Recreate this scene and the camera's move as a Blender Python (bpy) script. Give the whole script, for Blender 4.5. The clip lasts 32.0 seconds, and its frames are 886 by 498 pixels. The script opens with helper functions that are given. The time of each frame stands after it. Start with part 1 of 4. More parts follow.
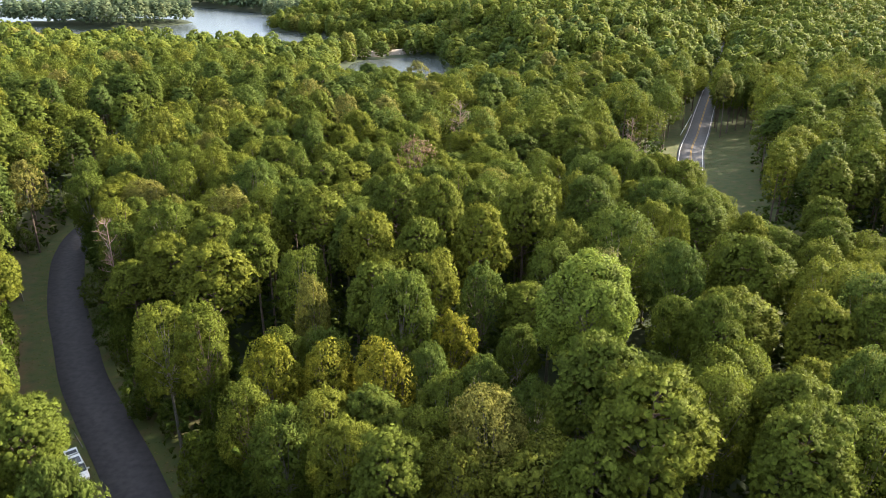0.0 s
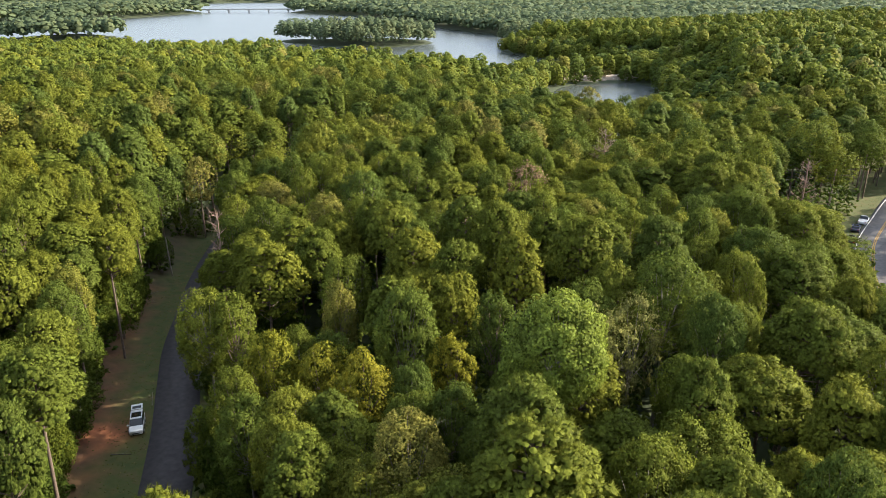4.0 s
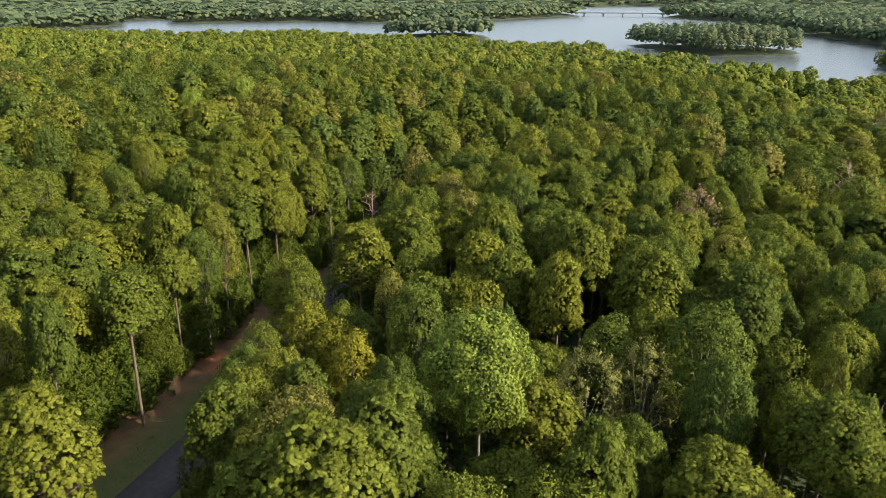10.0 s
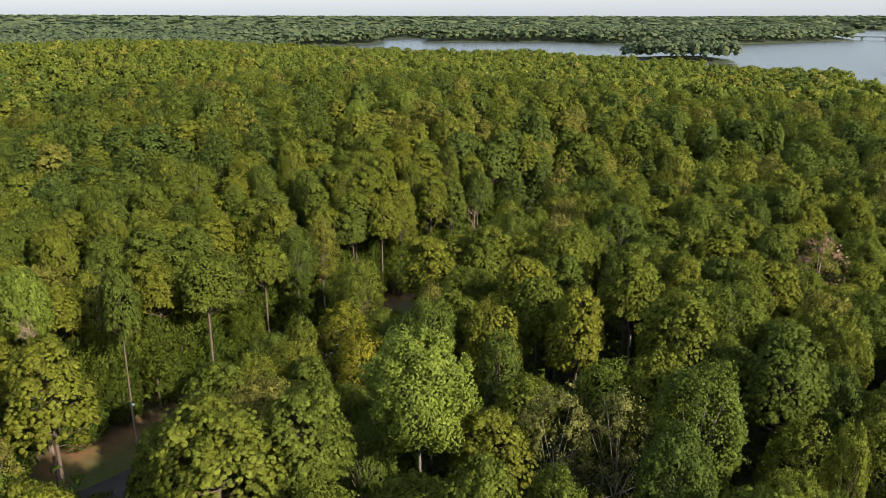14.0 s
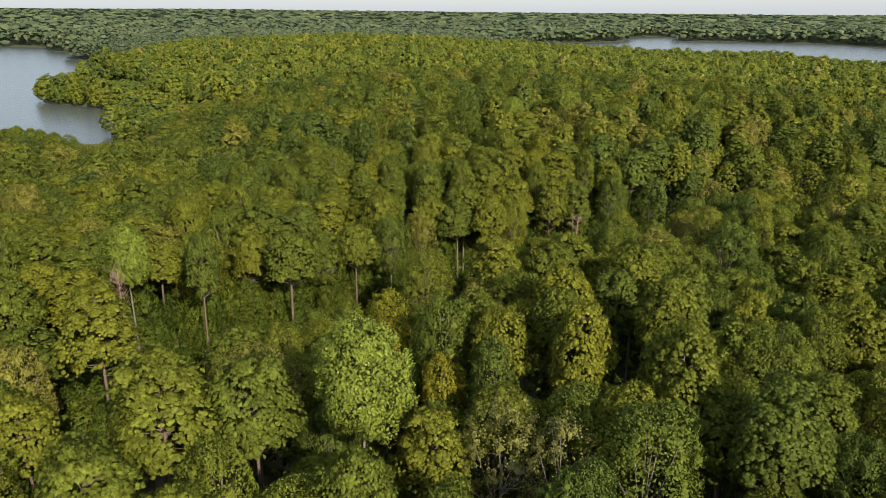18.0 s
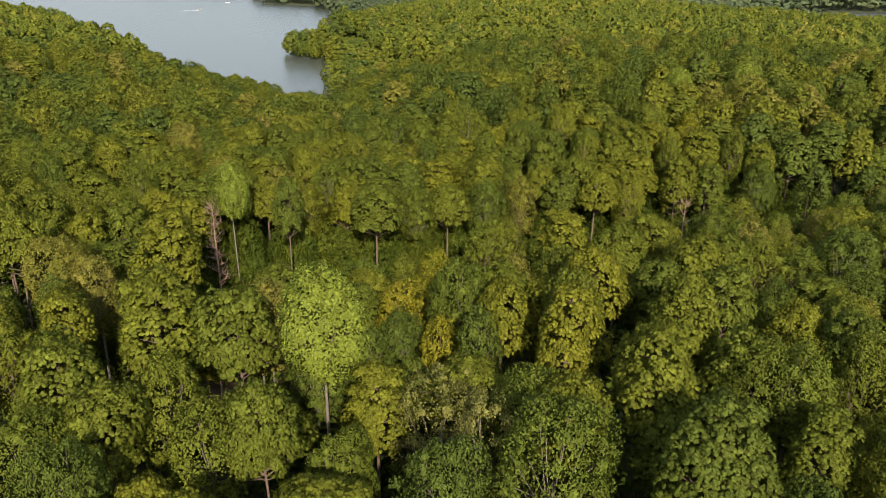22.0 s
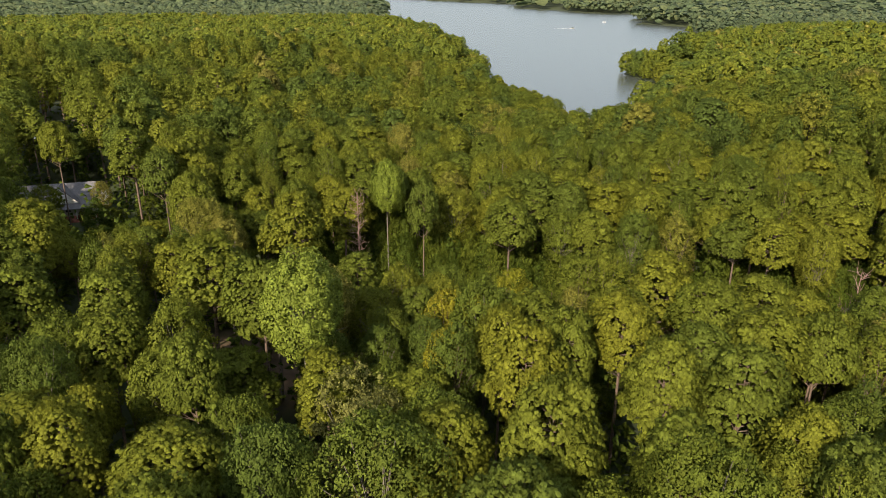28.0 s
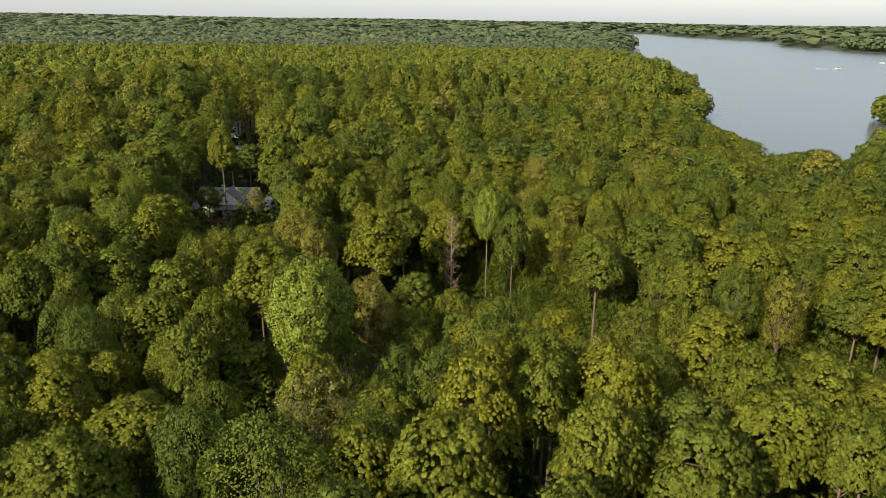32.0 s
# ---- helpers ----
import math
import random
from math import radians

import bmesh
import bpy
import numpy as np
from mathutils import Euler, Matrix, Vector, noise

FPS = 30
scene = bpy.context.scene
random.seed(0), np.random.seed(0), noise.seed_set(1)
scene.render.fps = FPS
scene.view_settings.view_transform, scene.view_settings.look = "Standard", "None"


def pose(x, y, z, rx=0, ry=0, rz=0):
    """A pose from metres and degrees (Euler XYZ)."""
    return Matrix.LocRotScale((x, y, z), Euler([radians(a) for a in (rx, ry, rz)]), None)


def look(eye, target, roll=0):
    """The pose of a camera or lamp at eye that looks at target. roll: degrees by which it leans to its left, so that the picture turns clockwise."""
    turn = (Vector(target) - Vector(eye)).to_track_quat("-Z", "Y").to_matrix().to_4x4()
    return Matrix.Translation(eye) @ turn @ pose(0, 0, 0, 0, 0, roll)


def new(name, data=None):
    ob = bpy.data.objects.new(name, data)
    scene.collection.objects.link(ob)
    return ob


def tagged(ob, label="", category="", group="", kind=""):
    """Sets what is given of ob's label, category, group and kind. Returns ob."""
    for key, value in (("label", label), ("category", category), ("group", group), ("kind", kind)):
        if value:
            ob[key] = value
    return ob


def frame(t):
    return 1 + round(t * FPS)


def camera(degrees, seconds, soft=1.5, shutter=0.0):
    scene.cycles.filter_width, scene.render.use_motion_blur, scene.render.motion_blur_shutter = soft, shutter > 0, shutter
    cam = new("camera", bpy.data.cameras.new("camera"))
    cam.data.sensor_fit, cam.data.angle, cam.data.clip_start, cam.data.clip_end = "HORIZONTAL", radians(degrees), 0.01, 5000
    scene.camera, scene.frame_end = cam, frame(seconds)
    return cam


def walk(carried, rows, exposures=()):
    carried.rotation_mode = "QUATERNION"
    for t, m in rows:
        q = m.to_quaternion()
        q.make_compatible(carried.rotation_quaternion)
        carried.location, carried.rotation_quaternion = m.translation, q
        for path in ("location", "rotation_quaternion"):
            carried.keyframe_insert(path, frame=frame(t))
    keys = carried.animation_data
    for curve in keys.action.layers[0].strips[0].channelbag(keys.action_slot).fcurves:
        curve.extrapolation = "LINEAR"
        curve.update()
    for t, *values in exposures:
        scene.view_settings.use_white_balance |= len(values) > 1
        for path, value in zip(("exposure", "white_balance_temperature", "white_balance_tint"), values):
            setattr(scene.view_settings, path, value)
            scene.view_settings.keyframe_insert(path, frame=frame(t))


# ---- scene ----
cam = camera(63.8, 32.0, soft=0.7)
METRES, EYE, TILT, LEAN, TURN = 190.0, 54.0, -21.8, 0.0, 0.0
ROWS = [
    (0.0, 0.0, 0.0, 0.0, 0.0, 0.0, -0.0),
    (0.5, 0.0155, 0.0001, 0.0001, 2.27, 0.52, -0.88),
    (1.0, 0.031, 0.0008, 0.0005, 4.51, 0.96, -1.77),
    (1.5, 0.0465, 0.0021, 0.001, 6.78, 1.33, -2.68),
    (2.0, 0.0618, 0.0038, 0.0018, 9.02, 1.42, -3.57),
    (2.5, 0.0773, 0.0063, 0.0029, 11.32, 1.25, -4.45),
    (3.0, 0.0925, 0.0092, 0.0043, 13.61, 1.07, -5.34),
    (3.5, 0.1077, 0.0127, 0.0063, 15.91, 0.85, -6.18),
    (5.5, 0.1669, 0.033, 0.0159, 25.14, -0.44, -9.49),
    (6.0, 0.1808, 0.0397, 0.0186, 27.47, -0.87, -10.3),
    (6.5, 0.1944, 0.0471, 0.0215, 29.82, -1.31, -11.1),
    (7.0, 0.2076, 0.055, 0.0245, 32.2, -1.8, -11.9),
    (7.5, 0.2203, 0.0635, 0.0276, 34.55, -2.3, -12.65),
    (8.0, 0.2327, 0.0723, 0.0309, 36.89, -2.84, -13.39),
    (8.5, 0.2447, 0.0815, 0.0344, 39.22, -3.41, -14.11),
    (9.0, 0.2562, 0.0912, 0.0382, 41.59, -4.0, -14.8),
    (9.5, 0.2673, 0.1014, 0.0421, 43.96, -4.62, -15.5),
    (10.0, 0.2779, 0.1119, 0.0465, 46.39, -4.91, -16.14),
    (10.5, 0.2881, 0.1227, 0.0509, 48.82, -5.1, -16.77),
    (11.0, 0.2979, 0.1341, 0.0556, 51.29, -5.33, -17.37),
    (11.5, 0.307, 0.146, 0.0604, 53.78, -5.63, -17.92),
    (12.0, 0.3157, 0.158, 0.0652, 56.29, -6.32, -18.47),
    (12.5, 0.3236, 0.1705, 0.07, 58.79, -7.11, -18.97),
    (13.0, 0.3312, 0.1831, 0.0753, 61.34, -7.97, -19.42),
    (13.5, 0.3379, 0.1962, 0.0804, 63.87, -8.82, -19.85),
    (14.0, 0.3442, 0.2094, 0.0856, 66.41, -9.69, -20.23),
    (14.5, 0.3495, 0.2219, 0.0906, 68.83, -10.54, -20.59),
    (16.5, 0.3659, 0.2787, 0.1134, 79.3, -14.32, -21.71),
    (17.0, 0.3683, 0.2931, 0.1195, 81.94, -15.29, -21.94),
    (17.5, 0.3701, 0.3076, 0.1255, 84.64, -16.28, -22.1),
    (18.0, 0.3713, 0.3222, 0.1315, 87.32, -17.54, -22.22),
    (18.5, 0.3717, 0.3368, 0.1377, 89.98, -18.98, -22.27),
    (19.0, 0.3714, 0.3513, 0.1435, 92.67, -20.39, -22.32),
    (19.5, 0.3705, 0.3659, 0.1494, 95.33, -21.81, -22.29),
    (20.0, 0.3691, 0.3803, 0.155, 97.97, -23.17, -22.26),
    (20.5, 0.3668, 0.3949, 0.1608, 100.6, -24.56, -22.06),
    (21.0, 0.3639, 0.4092, 0.1663, 103.26, -25.9, -21.87),
    (21.5, 0.3605, 0.4233, 0.1718, 105.86, -27.2, -21.67),
    (22.0, 0.3563, 0.4373, 0.177, 108.47, -28.13, -21.43),
    (22.5, 0.3514, 0.4513, 0.1828, 111.15, -29.1, -21.1),
    (23.0, 0.3459, 0.4651, 0.1882, 113.79, -30.02, -20.77),
    (23.5, 0.3398, 0.4785, 0.1935, 116.4, -30.93, -20.38),
    (24.0, 0.333, 0.4918, 0.1988, 119.0, -31.81, -19.93),
    (24.5, 0.3257, 0.5047, 0.2037, 121.63, -32.67, -19.47),
    (25.0, 0.3176, 0.5173, 0.2083, 124.15, -33.45, -18.98),
    (25.5, 0.3091, 0.5294, 0.213, 126.72, -34.27, -18.45),
    (27.5, 0.2697, 0.5743, 0.2306, 136.69, -36.45, -15.97),
    (28.0, 0.2588, 0.5845, 0.2344, 139.14, -36.56, -15.35),
    (28.5, 0.2472, 0.5941, 0.2383, 141.59, -36.67, -14.65),
    (29.0, 0.2352, 0.6034, 0.2418, 143.97, -37.16, -13.92),
    (29.5, 0.223, 0.6122, 0.2449, 146.37, -37.67, -13.19),
    (30.0, 0.2102, 0.6203, 0.2481, 148.78, -37.97, -12.45),
    (30.5, 0.1969, 0.6281, 0.2511, 151.18, -38.03, -11.66),
    (31.0, 0.1833, 0.6355, 0.2534, 153.55, -37.97, -10.86),
    (31.5, 0.1697, 0.642, 0.2562, 155.93, -37.99, -10.11),
    (32.0, 0.1557, 0.6485, 0.2578, 158.32, -38.12, -9.35),
]

FRAME = pose(0, 0, EYE, TILT, LEAN, TURN)
walk(cam, [(t, FRAME @ pose(METRES * x, METRES * y, METRES * z, 90 + pitch, roll, yaw)) for t, x, y, z, yaw, pitch, roll in ROWS],
     exposures=[(0.0, 2.2, 6250, 13), (3.0, 1.92, 6250, 13), (6.0, 1.76, 6250, 13), (10.0, 1.52, 6300, 12), (14.0, 1.16, 6300, 12), (19.0, 1.1, 6550, 13), (25.0, 1.18, 6900, 13), (32.0, 1.12, 6800, 12)])

# ---- world, sun ----
SUN_AZ, SUN_EL = 64.0, 31.0          # degrees clockwise from +y, degrees over the horizon
world = bpy.data.worlds.new("sky")
scene.world = world
world.use_nodes = True
wn = world.node_tree.nodes
sky = wn.new("ShaderNodeTexSky")
sky.sky_type = "NISHITA"
sky.sun_disc = False
sky.sun_elevation = radians(SUN_EL)
sky.sun_rotation = radians(SUN_AZ)
sky.air_density, sky.dust_density, sky.ozone_density = 1.0, 2.0, 1.5
haze = wn.new("ShaderNodeMix")
haze.data_type = "RGBA"
haze.inputs["Factor"].default_value = 0.62
haze.inputs["B"].default_value = (2.4, 2.58, 2.74, 1)
world.node_tree.links.new(sky.outputs[0], haze.inputs["A"])
world.node_tree.links.new(haze.outputs["Result"], wn["Background"].inputs["Color"])
wn["Background"].inputs["Strength"].default_value = 0.15

sun = new("sun", bpy.data.lights.new("sun", "SUN"))
sun.data.energy, sun.data.angle, sun.data.color = 3.8, radians(1.0), (1.0, 0.87, 0.68)
az, el = radians(SUN_AZ), radians(SUN_EL)
SUN_DIR = Vector((math.sin(az) * math.cos(el), math.cos(az) * math.cos(el), math.sin(el)))
sun.matrix_world = look(tuple(SUN_DIR * 300), (0, 0, 0))

rng = np.random.default_rng(7)


# ---- materials ----
def nodes_of(name):
    m = bpy.data.materials.new(name)
    m.use_nodes = True
    return m, m.node_tree.nodes, m.node_tree.links, m.node_tree.nodes["Principled BSDF"]


def ramp(n, stops):
    r = n.new("ShaderNodeValToRGB")
    e = r.color_ramp.elements
    e[0].position, e[0].color = stops[0][0], (*stops[0][1], 1)
    e[1].position, e[1].color = stops[-1][0], (*stops[-1][1], 1)
    for p, c in stops[1:-1]:
        k = e.new(p)
        k.color = (*c, 1)
    return r


def foliage(name, stops, glow=0.38, gloss=0.62, joined=False, grain=3.2):
    """Leaves: a hue for each tree out of the stops, a lighter or darker one for each leaf, and light that shines through."""
    m, n, l, b = nodes_of(name)
    if joined:
        pick = n.new("ShaderNodeAttribute")
        pick.attribute_name = "tint"
        tint = pick.outputs["Fac"]
    else:
        tint = n.new("ShaderNodeObjectInfo").outputs["Random"]
    r = ramp(n, stops)
    l.new(tint, r.inputs[0])
    isl = n.new("ShaderNodeNewGeometry")
    val = n.new("ShaderNodeMapRange")
    val.inputs["To Min"].default_value, val.inputs["To Max"].default_value = (0.80, 1.22)
    l.new(isl.outputs["Random Per Island"], val.inputs["Value"])
    tex = n.new("ShaderNodeTexCoord")
    blot = n.new("ShaderNodeTexNoise")
    blot.inputs["Scale"].default_value = 0.55
    l.new(tex.outputs["Object"], blot.inputs["Vector"])
    val2 = n.new("ShaderNodeMapRange")
    val2.inputs["From Min"].default_value, val2.inputs["From Max"].default_value = 0.3, 0.7
    val2.inputs["To Min"].default_value, val2.inputs["To Max"].default_value = 0.82, 1.18
    l.new(blot.outputs[0], val2.inputs["Value"])
    fine = n.new("ShaderNodeTexNoise")
    fine.inputs["Scale"].default_value, fine.inputs["Detail"].default_value = grain, 3.0
    l.new(tex.outputs["Object"], fine.inputs["Vector"])
    val3 = n.new("ShaderNodeMapRange")
    val3.inputs["From Min"].default_value, val3.inputs["From Max"].default_value = 0.34, 0.66
    val3.inputs["To Min"].default_value, val3.inputs["To Max"].default_value = (0.64, 1.38)
    l.new(fine.outputs[0], val3.inputs["Value"])
    mul = n.new("ShaderNodeMath")
    mul.operation = "MULTIPLY"
    l.new(val.outputs[0], mul.inputs[0]), l.new(val2.outputs[0], mul.inputs[1])
    mul2 = n.new("ShaderNodeMath")
    mul2.operation = "MULTIPLY"
    l.new(mul.outputs[0], mul2.inputs[0]), l.new(val3.outputs[0], mul2.inputs[1])
    mul = mul2
    bump = n.new("ShaderNodeBump")
    bump.inputs["Strength"].default_value, bump.inputs["Distance"].default_value = 0.6, 0.25 / grain
    l.new(fine.outputs[0], bump.inputs["Height"]), l.new(bump.outputs[0], b.inputs["Normal"])
    hsv = n.new("ShaderNodeHueSaturation")
    l.new(r.outputs[0], hsv.inputs["Color"]), l.new(mul.outputs[0], hsv.inputs["Value"])
    l.new(hsv.outputs[0], b.inputs["Base Color"])
    b.inputs["Roughness"].default_value = gloss
    b.inputs["Specular IOR Level"].default_value = 0.06
    tr = n.new("ShaderNodeBsdfTranslucent")
    l.new(hsv.outputs[0], tr.inputs["Color"])
    mix = n.new("ShaderNodeMixShader")
    mix.inputs[0].default_value = glow
    l.new(b.outputs[0], mix.inputs[1]), l.new(tr.outputs[0], mix.inputs[2])
    l.new(mix.outputs[0], n["Material Output"].inputs[0])
    return m


def rough_mat(name, stops, scale=3.0, rough=0.85, bump=0.3, metal=0.0, detail=6.0, coords="Object"):
    m, n, l, b = nodes_of(name)
    tex = n.new("ShaderNodeTexCoord")
    a = n.new("ShaderNodeTexNoise")
    a.inputs["Scale"].default_value, a.inputs["Detail"].default_value = scale, detail
    l.new(tex.outputs[coords], a.inputs["Vector"])
    r = ramp(n, stops)
    l.new(a.outputs[0], r.inputs[0])
    l.new(r.outputs[0], b.inputs["Base Color"])
    b.inputs["Roughness"].default_value, b.inputs["Metallic"].default_value = rough, metal
    if bump:
        k = n.new("ShaderNodeBump")
        k.inputs["Strength"].default_value = bump
        k.inputs["Distance"].default_value = 0.05
        l.new(a.outputs[0], k.inputs["Height"]), l.new(k.outputs[0], b.inputs["Normal"])
    return m


PINE = [(0.0, (0.087, 0.116, 0.020)), (0.3, (0.108, 0.134, 0.019)), (0.65, (0.129, 0.148, 0.019)), (1.0, (0.150, 0.162, 0.019))]
BROAD = [(0.0, (0.079, 0.112, 0.021)), (0.3, (0.102, 0.132, 0.020)), (0.6, (0.125, 0.148, 0.020)), (0.88, (0.152, 0.168, 0.022)), (1.0, (0.183, 0.174, 0.040))]
WOODS = [(0.0, (0.075, 0.108, 0.023)), (0.3, (0.100, 0.130, 0.021)), (0.65, (0.125, 0.147, 0.020)), (0.9, (0.152, 0.166, 0.022)), (1.0, (0.183, 0.172, 0.042))]
m_pine = foliage("pine_needles", PINE)
m_broad = foliage("broad_leaves", BROAD)
m_poplar = foliage("poplar_leaves", [(0, (0.160, 0.208, 0.032)), (1, (0.175, 0.220, 0.036))], gloss=0.5)
m_yellow = foliage("yellow_leaves", [(0, (0.168, 0.176, 0.018)), (1, (0.200, 0.192, 0.020))])
m_grey = foliage("silvery_leaves", [(0, (0.16, 0.165, 0.045)), (1, (0.20, 0.20, 0.06))])
m_brown = foliage("dying_leaves", [(0, (0.17, 0.11, 0.06)), (1, (0.20, 0.14, 0.08))])
m_under = foliage("understory_leaves", [(0, (0.060, 0.092, 0.014)), (1, (0.098, 0.122, 0.015))])
m_woods = foliage("woods_leaves", WOODS, joined=True, grain=1.1)
m_mid = foliage("mixed_leaves", WOODS, grain=2.0)
# far leaves: the blue of distant haze is put into the base colour
m_far_haze = foliage("far_leaves_haze_tint", [(0.0, (0.074, 0.106, 0.056)), (0.6, (0.100, 0.130, 0.064)), (1.0, (0.134, 0.154, 0.070))], joined=True, grain=1.1)
m_bark = rough_mat("bark", [(0.3, (0.06, 0.042, 0.032)), (0.7, (0.17, 0.125, 0.095))], 6.0)
m_pale = rough_mat("pale_bark", [(0.3, (0.085, 0.075, 0.06)), (0.7, (0.20, 0.18, 0.15))], 5.0)
m_dead = rough_mat("dead_wood", [(0.3, (0.15, 0.095, 0.07)), (0.7, (0.30, 0.205, 0.16))], 5.0)

m_ground, n, l, b = nodes_of("ground")
tex = n.new("ShaderNodeTexCoord")
n1 = n.new("ShaderNodeTexNoise")
n1.inputs["Scale"].default_value, n1.inputs["Detail"].default_value = 0.55, 12.0
l.new(tex.outputs["Object"], n1.inputs["Vector"])
litter = ramp(n, [(0.3, (0.050, 0.034, 0.018)), (0.55, (0.085, 0.056, 0.030)), (0.75, (0.055, 0.060, 0.018))])
turf = ramp(n, [(0.3, (0.044, 0.062, 0.012)), (0.5, (0.062, 0.074, 0.015)), (0.62, (0.076, 0.070, 0.020)), (0.78, (0.115, 0.088, 0.036))])
clay = ramp(n, [(0.3, (0.17, 0.060, 0.025)), (0.7, (0.34, 0.12, 0.045))])
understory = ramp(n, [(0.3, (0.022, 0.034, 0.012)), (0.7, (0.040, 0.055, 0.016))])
for r in (litter, turf, clay, understory):
    l.new(n1.outputs[0], r.inputs[0])


def blend(fac_name, low, high):
    at = n.new("ShaderNodeAttribute")
    at.attribute_name = fac_name
    mx = n.new("ShaderNodeMix")
    mx.data_type = "RGBA"
    l.new(at.outputs["Fac"], mx.inputs["Factor"])
    l.new(low, mx.inputs["A"]), l.new(high, mx.inputs["B"])
    return mx.outputs["Result"]


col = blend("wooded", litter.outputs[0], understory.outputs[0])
col = blend("grass", col, turf.outputs[0])
col = blend("clay", col, clay.outputs[0])
l.new(col, b.inputs["Base Color"])
b.inputs["Roughness"].default_value = 0.95
k = n.new("ShaderNodeBump")
k.inputs["Strength"].default_value, k.inputs["Distance"].default_value = 0.6, 0.15
l.new(n1.outputs[0], k.inputs["Height"]), l.new(k.outputs[0], b.inputs["Normal"])

m_water, n, l, b = nodes_of("lake_water")
b.inputs["Base Color"].default_value = (0.055, 0.066, 0.060, 1)
b.inputs["Roughness"].default_value, b.inputs["IOR"].default_value = 0.26, 1.33
tex = n.new("ShaderNodeTexCoord")
w1 = n.new("ShaderNodeTexNoise")
w1.inputs["Scale"].default_value, w1.inputs["Detail"].default_value = 0.6, 5.0
l.new(tex.outputs["Object"], w1.inputs["Vector"])
k = n.new("ShaderNodeBump")
k.inputs["Strength"].default_value, k.inputs["Distance"].default_value = 0.25, 0.12
l.new(w1.outputs[0], k.inputs["Height"]), l.new(k.outputs[0], b.inputs["Normal"])

m_asphalt = rough_mat("dark_asphalt", [(0.3, (0.036, 0.032, 0.033)), (0.7, (0.064, 0.057, 0.056))], 1.2, 0.9, 0.15)
m_greyroad = rough_mat("worn_asphalt", [(0.3, (0.10, 0.095, 0.09)), (0.7, (0.16, 0.15, 0.14))], 1.0, 0.9, 0.15)
m_line = rough_mat("white_line", [(0.3, (0.55, 0.53, 0.48)), (0.7, (0.8, 0.78, 0.72))], 3.0, 0.7, 0)
m_yline = rough_mat("yellow_line", [(0.3, (0.45, 0.25, 0.03)), (0.7, (0.6, 0.34, 0.05))], 3.0, 0.7, 0)


# ---- mesh helpers ----
def mesh_np(name, v, f, mat, attrs=None, smooth=False, normals=None):
    me = bpy.data.meshes.new(name)
    v, f = np.asarray(v, np.float32), np.asarray(f, np.int32)
    k = f.shape[1]
    me.vertices.add(len(v))
    me.vertices.foreach_set("co", v.ravel())
    me.loops.add(f.size)
    me.loops.foreach_set("vertex_index", f.ravel())
    me.polygons.add(len(f))
    me.polygons.foreach_set("loop_start", np.arange(0, f.size, k, dtype=np.int32))
    me.update(calc_edges=True)
    for key, val in (attrs or {}).items():
        a = me.attributes.new(key, "FLOAT", "POINT")
        a.data.foreach_set("value", np.asarray(val, np.float32))
    if smooth:
        me.polygons.foreach_set("use_smooth", np.ones(len(f), bool))
    if normals is not None:
        me.polygons.foreach_set("use_smooth", np.ones(len(f), bool))
        me.normals_split_custom_set_from_vertices(np.asarray(normals, np.float32))
    me.materials.append(mat)
    return me


def part(name, bm, material, parent, label=""):
    me = bpy.data.meshes.new(name)
    bm.to_mesh(me)
    bm.free()
    me.materials.append(material)
    ob = new(name, me)
    ob.parent = parent
    return tagged(ob, label)


def np_part(name, me, parent, label=""):
    ob = new(name, me)
    ob.parent = parent
    return tagged(ob, label)


def box(bm, x0, x1, y0, y1, z0, z1, m=None):
    vs = [bm.verts.new(c) for c in ((x0, y0, z0), (x1, y0, z0), (x1, y1, z0), (x0, y1, z0), (x0, y0, z1), (x1, y0, z1), (x1, y1, z1), (x0, y1, z1))]
    for q in ((3, 2, 1, 0), (4, 5, 6, 7), (0, 1, 5, 4), (1, 2, 6, 5), (2, 3, 7, 6), (3, 0, 4, 7)):
        bm.faces.new([vs[i] for i in q])
    if m:
        bmesh.ops.transform(bm, matrix=m, verts=vs)
    return vs


# ---- plan: lake shores, roads, heights ----
LAKE_N = [(-72, 470), (-26, 502), (-22, 520), (-146, 655), (-190, 800), (-215, 900), (-320, 1010), (-700, 1480), (-985, 1665), (-1131, 2154), (-1214, 2986),
          (-1900, 2900), (-2010, 2488), (-1330, 1680), (-1175, 1590), (-1100, 1290), (-1085, 1083), (-1159, 906), (-1324, 845), (-1405, 600), (-1655, 690),
          (-1611, 570), (-1354, 482), (-1150, 200), (-1000, 165), (-780, 175), (-640, 245), (-600, 330), (-590, 415), (-500, 415), (-420, 432), (-330, 452), (-250, 462),
          (-175, 410), (-130, 405), (-92, 425)]
LAKE_S = [(-218, -136), (-190, -80), (-156, -26), (-172, -14), (-222, -46), (-250, -62), (-345, -108), (-368, -140), (-385, -160), (-412, -165), (-450, -140), (-560, -160),
          (-700, -250), (-766, -285), (-804, -324), (-1000, -453), (-1054, -578), (-1534, -854), (-1404, -888), (-1575, -1293), (-1917, -1611), (-2044, -2196),
          (-2400, -2900), (-2002, -2729), (-993, -1169), (-732, -869), (-523, -572), (-401, -353), (-314, -236)]
POND = [(-34, 278), (0, 274), (12, 340), (6, 440), (-14, 470), (-56, 440), (-60, 385)]
GLADE = [(-54, 94), (-48, 84), (-42, 74), (-36, 64), (-28, 54), (-18, 46), (-8, 39), (4, 36)]
ISLE_A = [(-425, 716), (-350, 680), (-290, 665), (-246, 738), (-262, 790), (-350, 800), (-430, 770)]
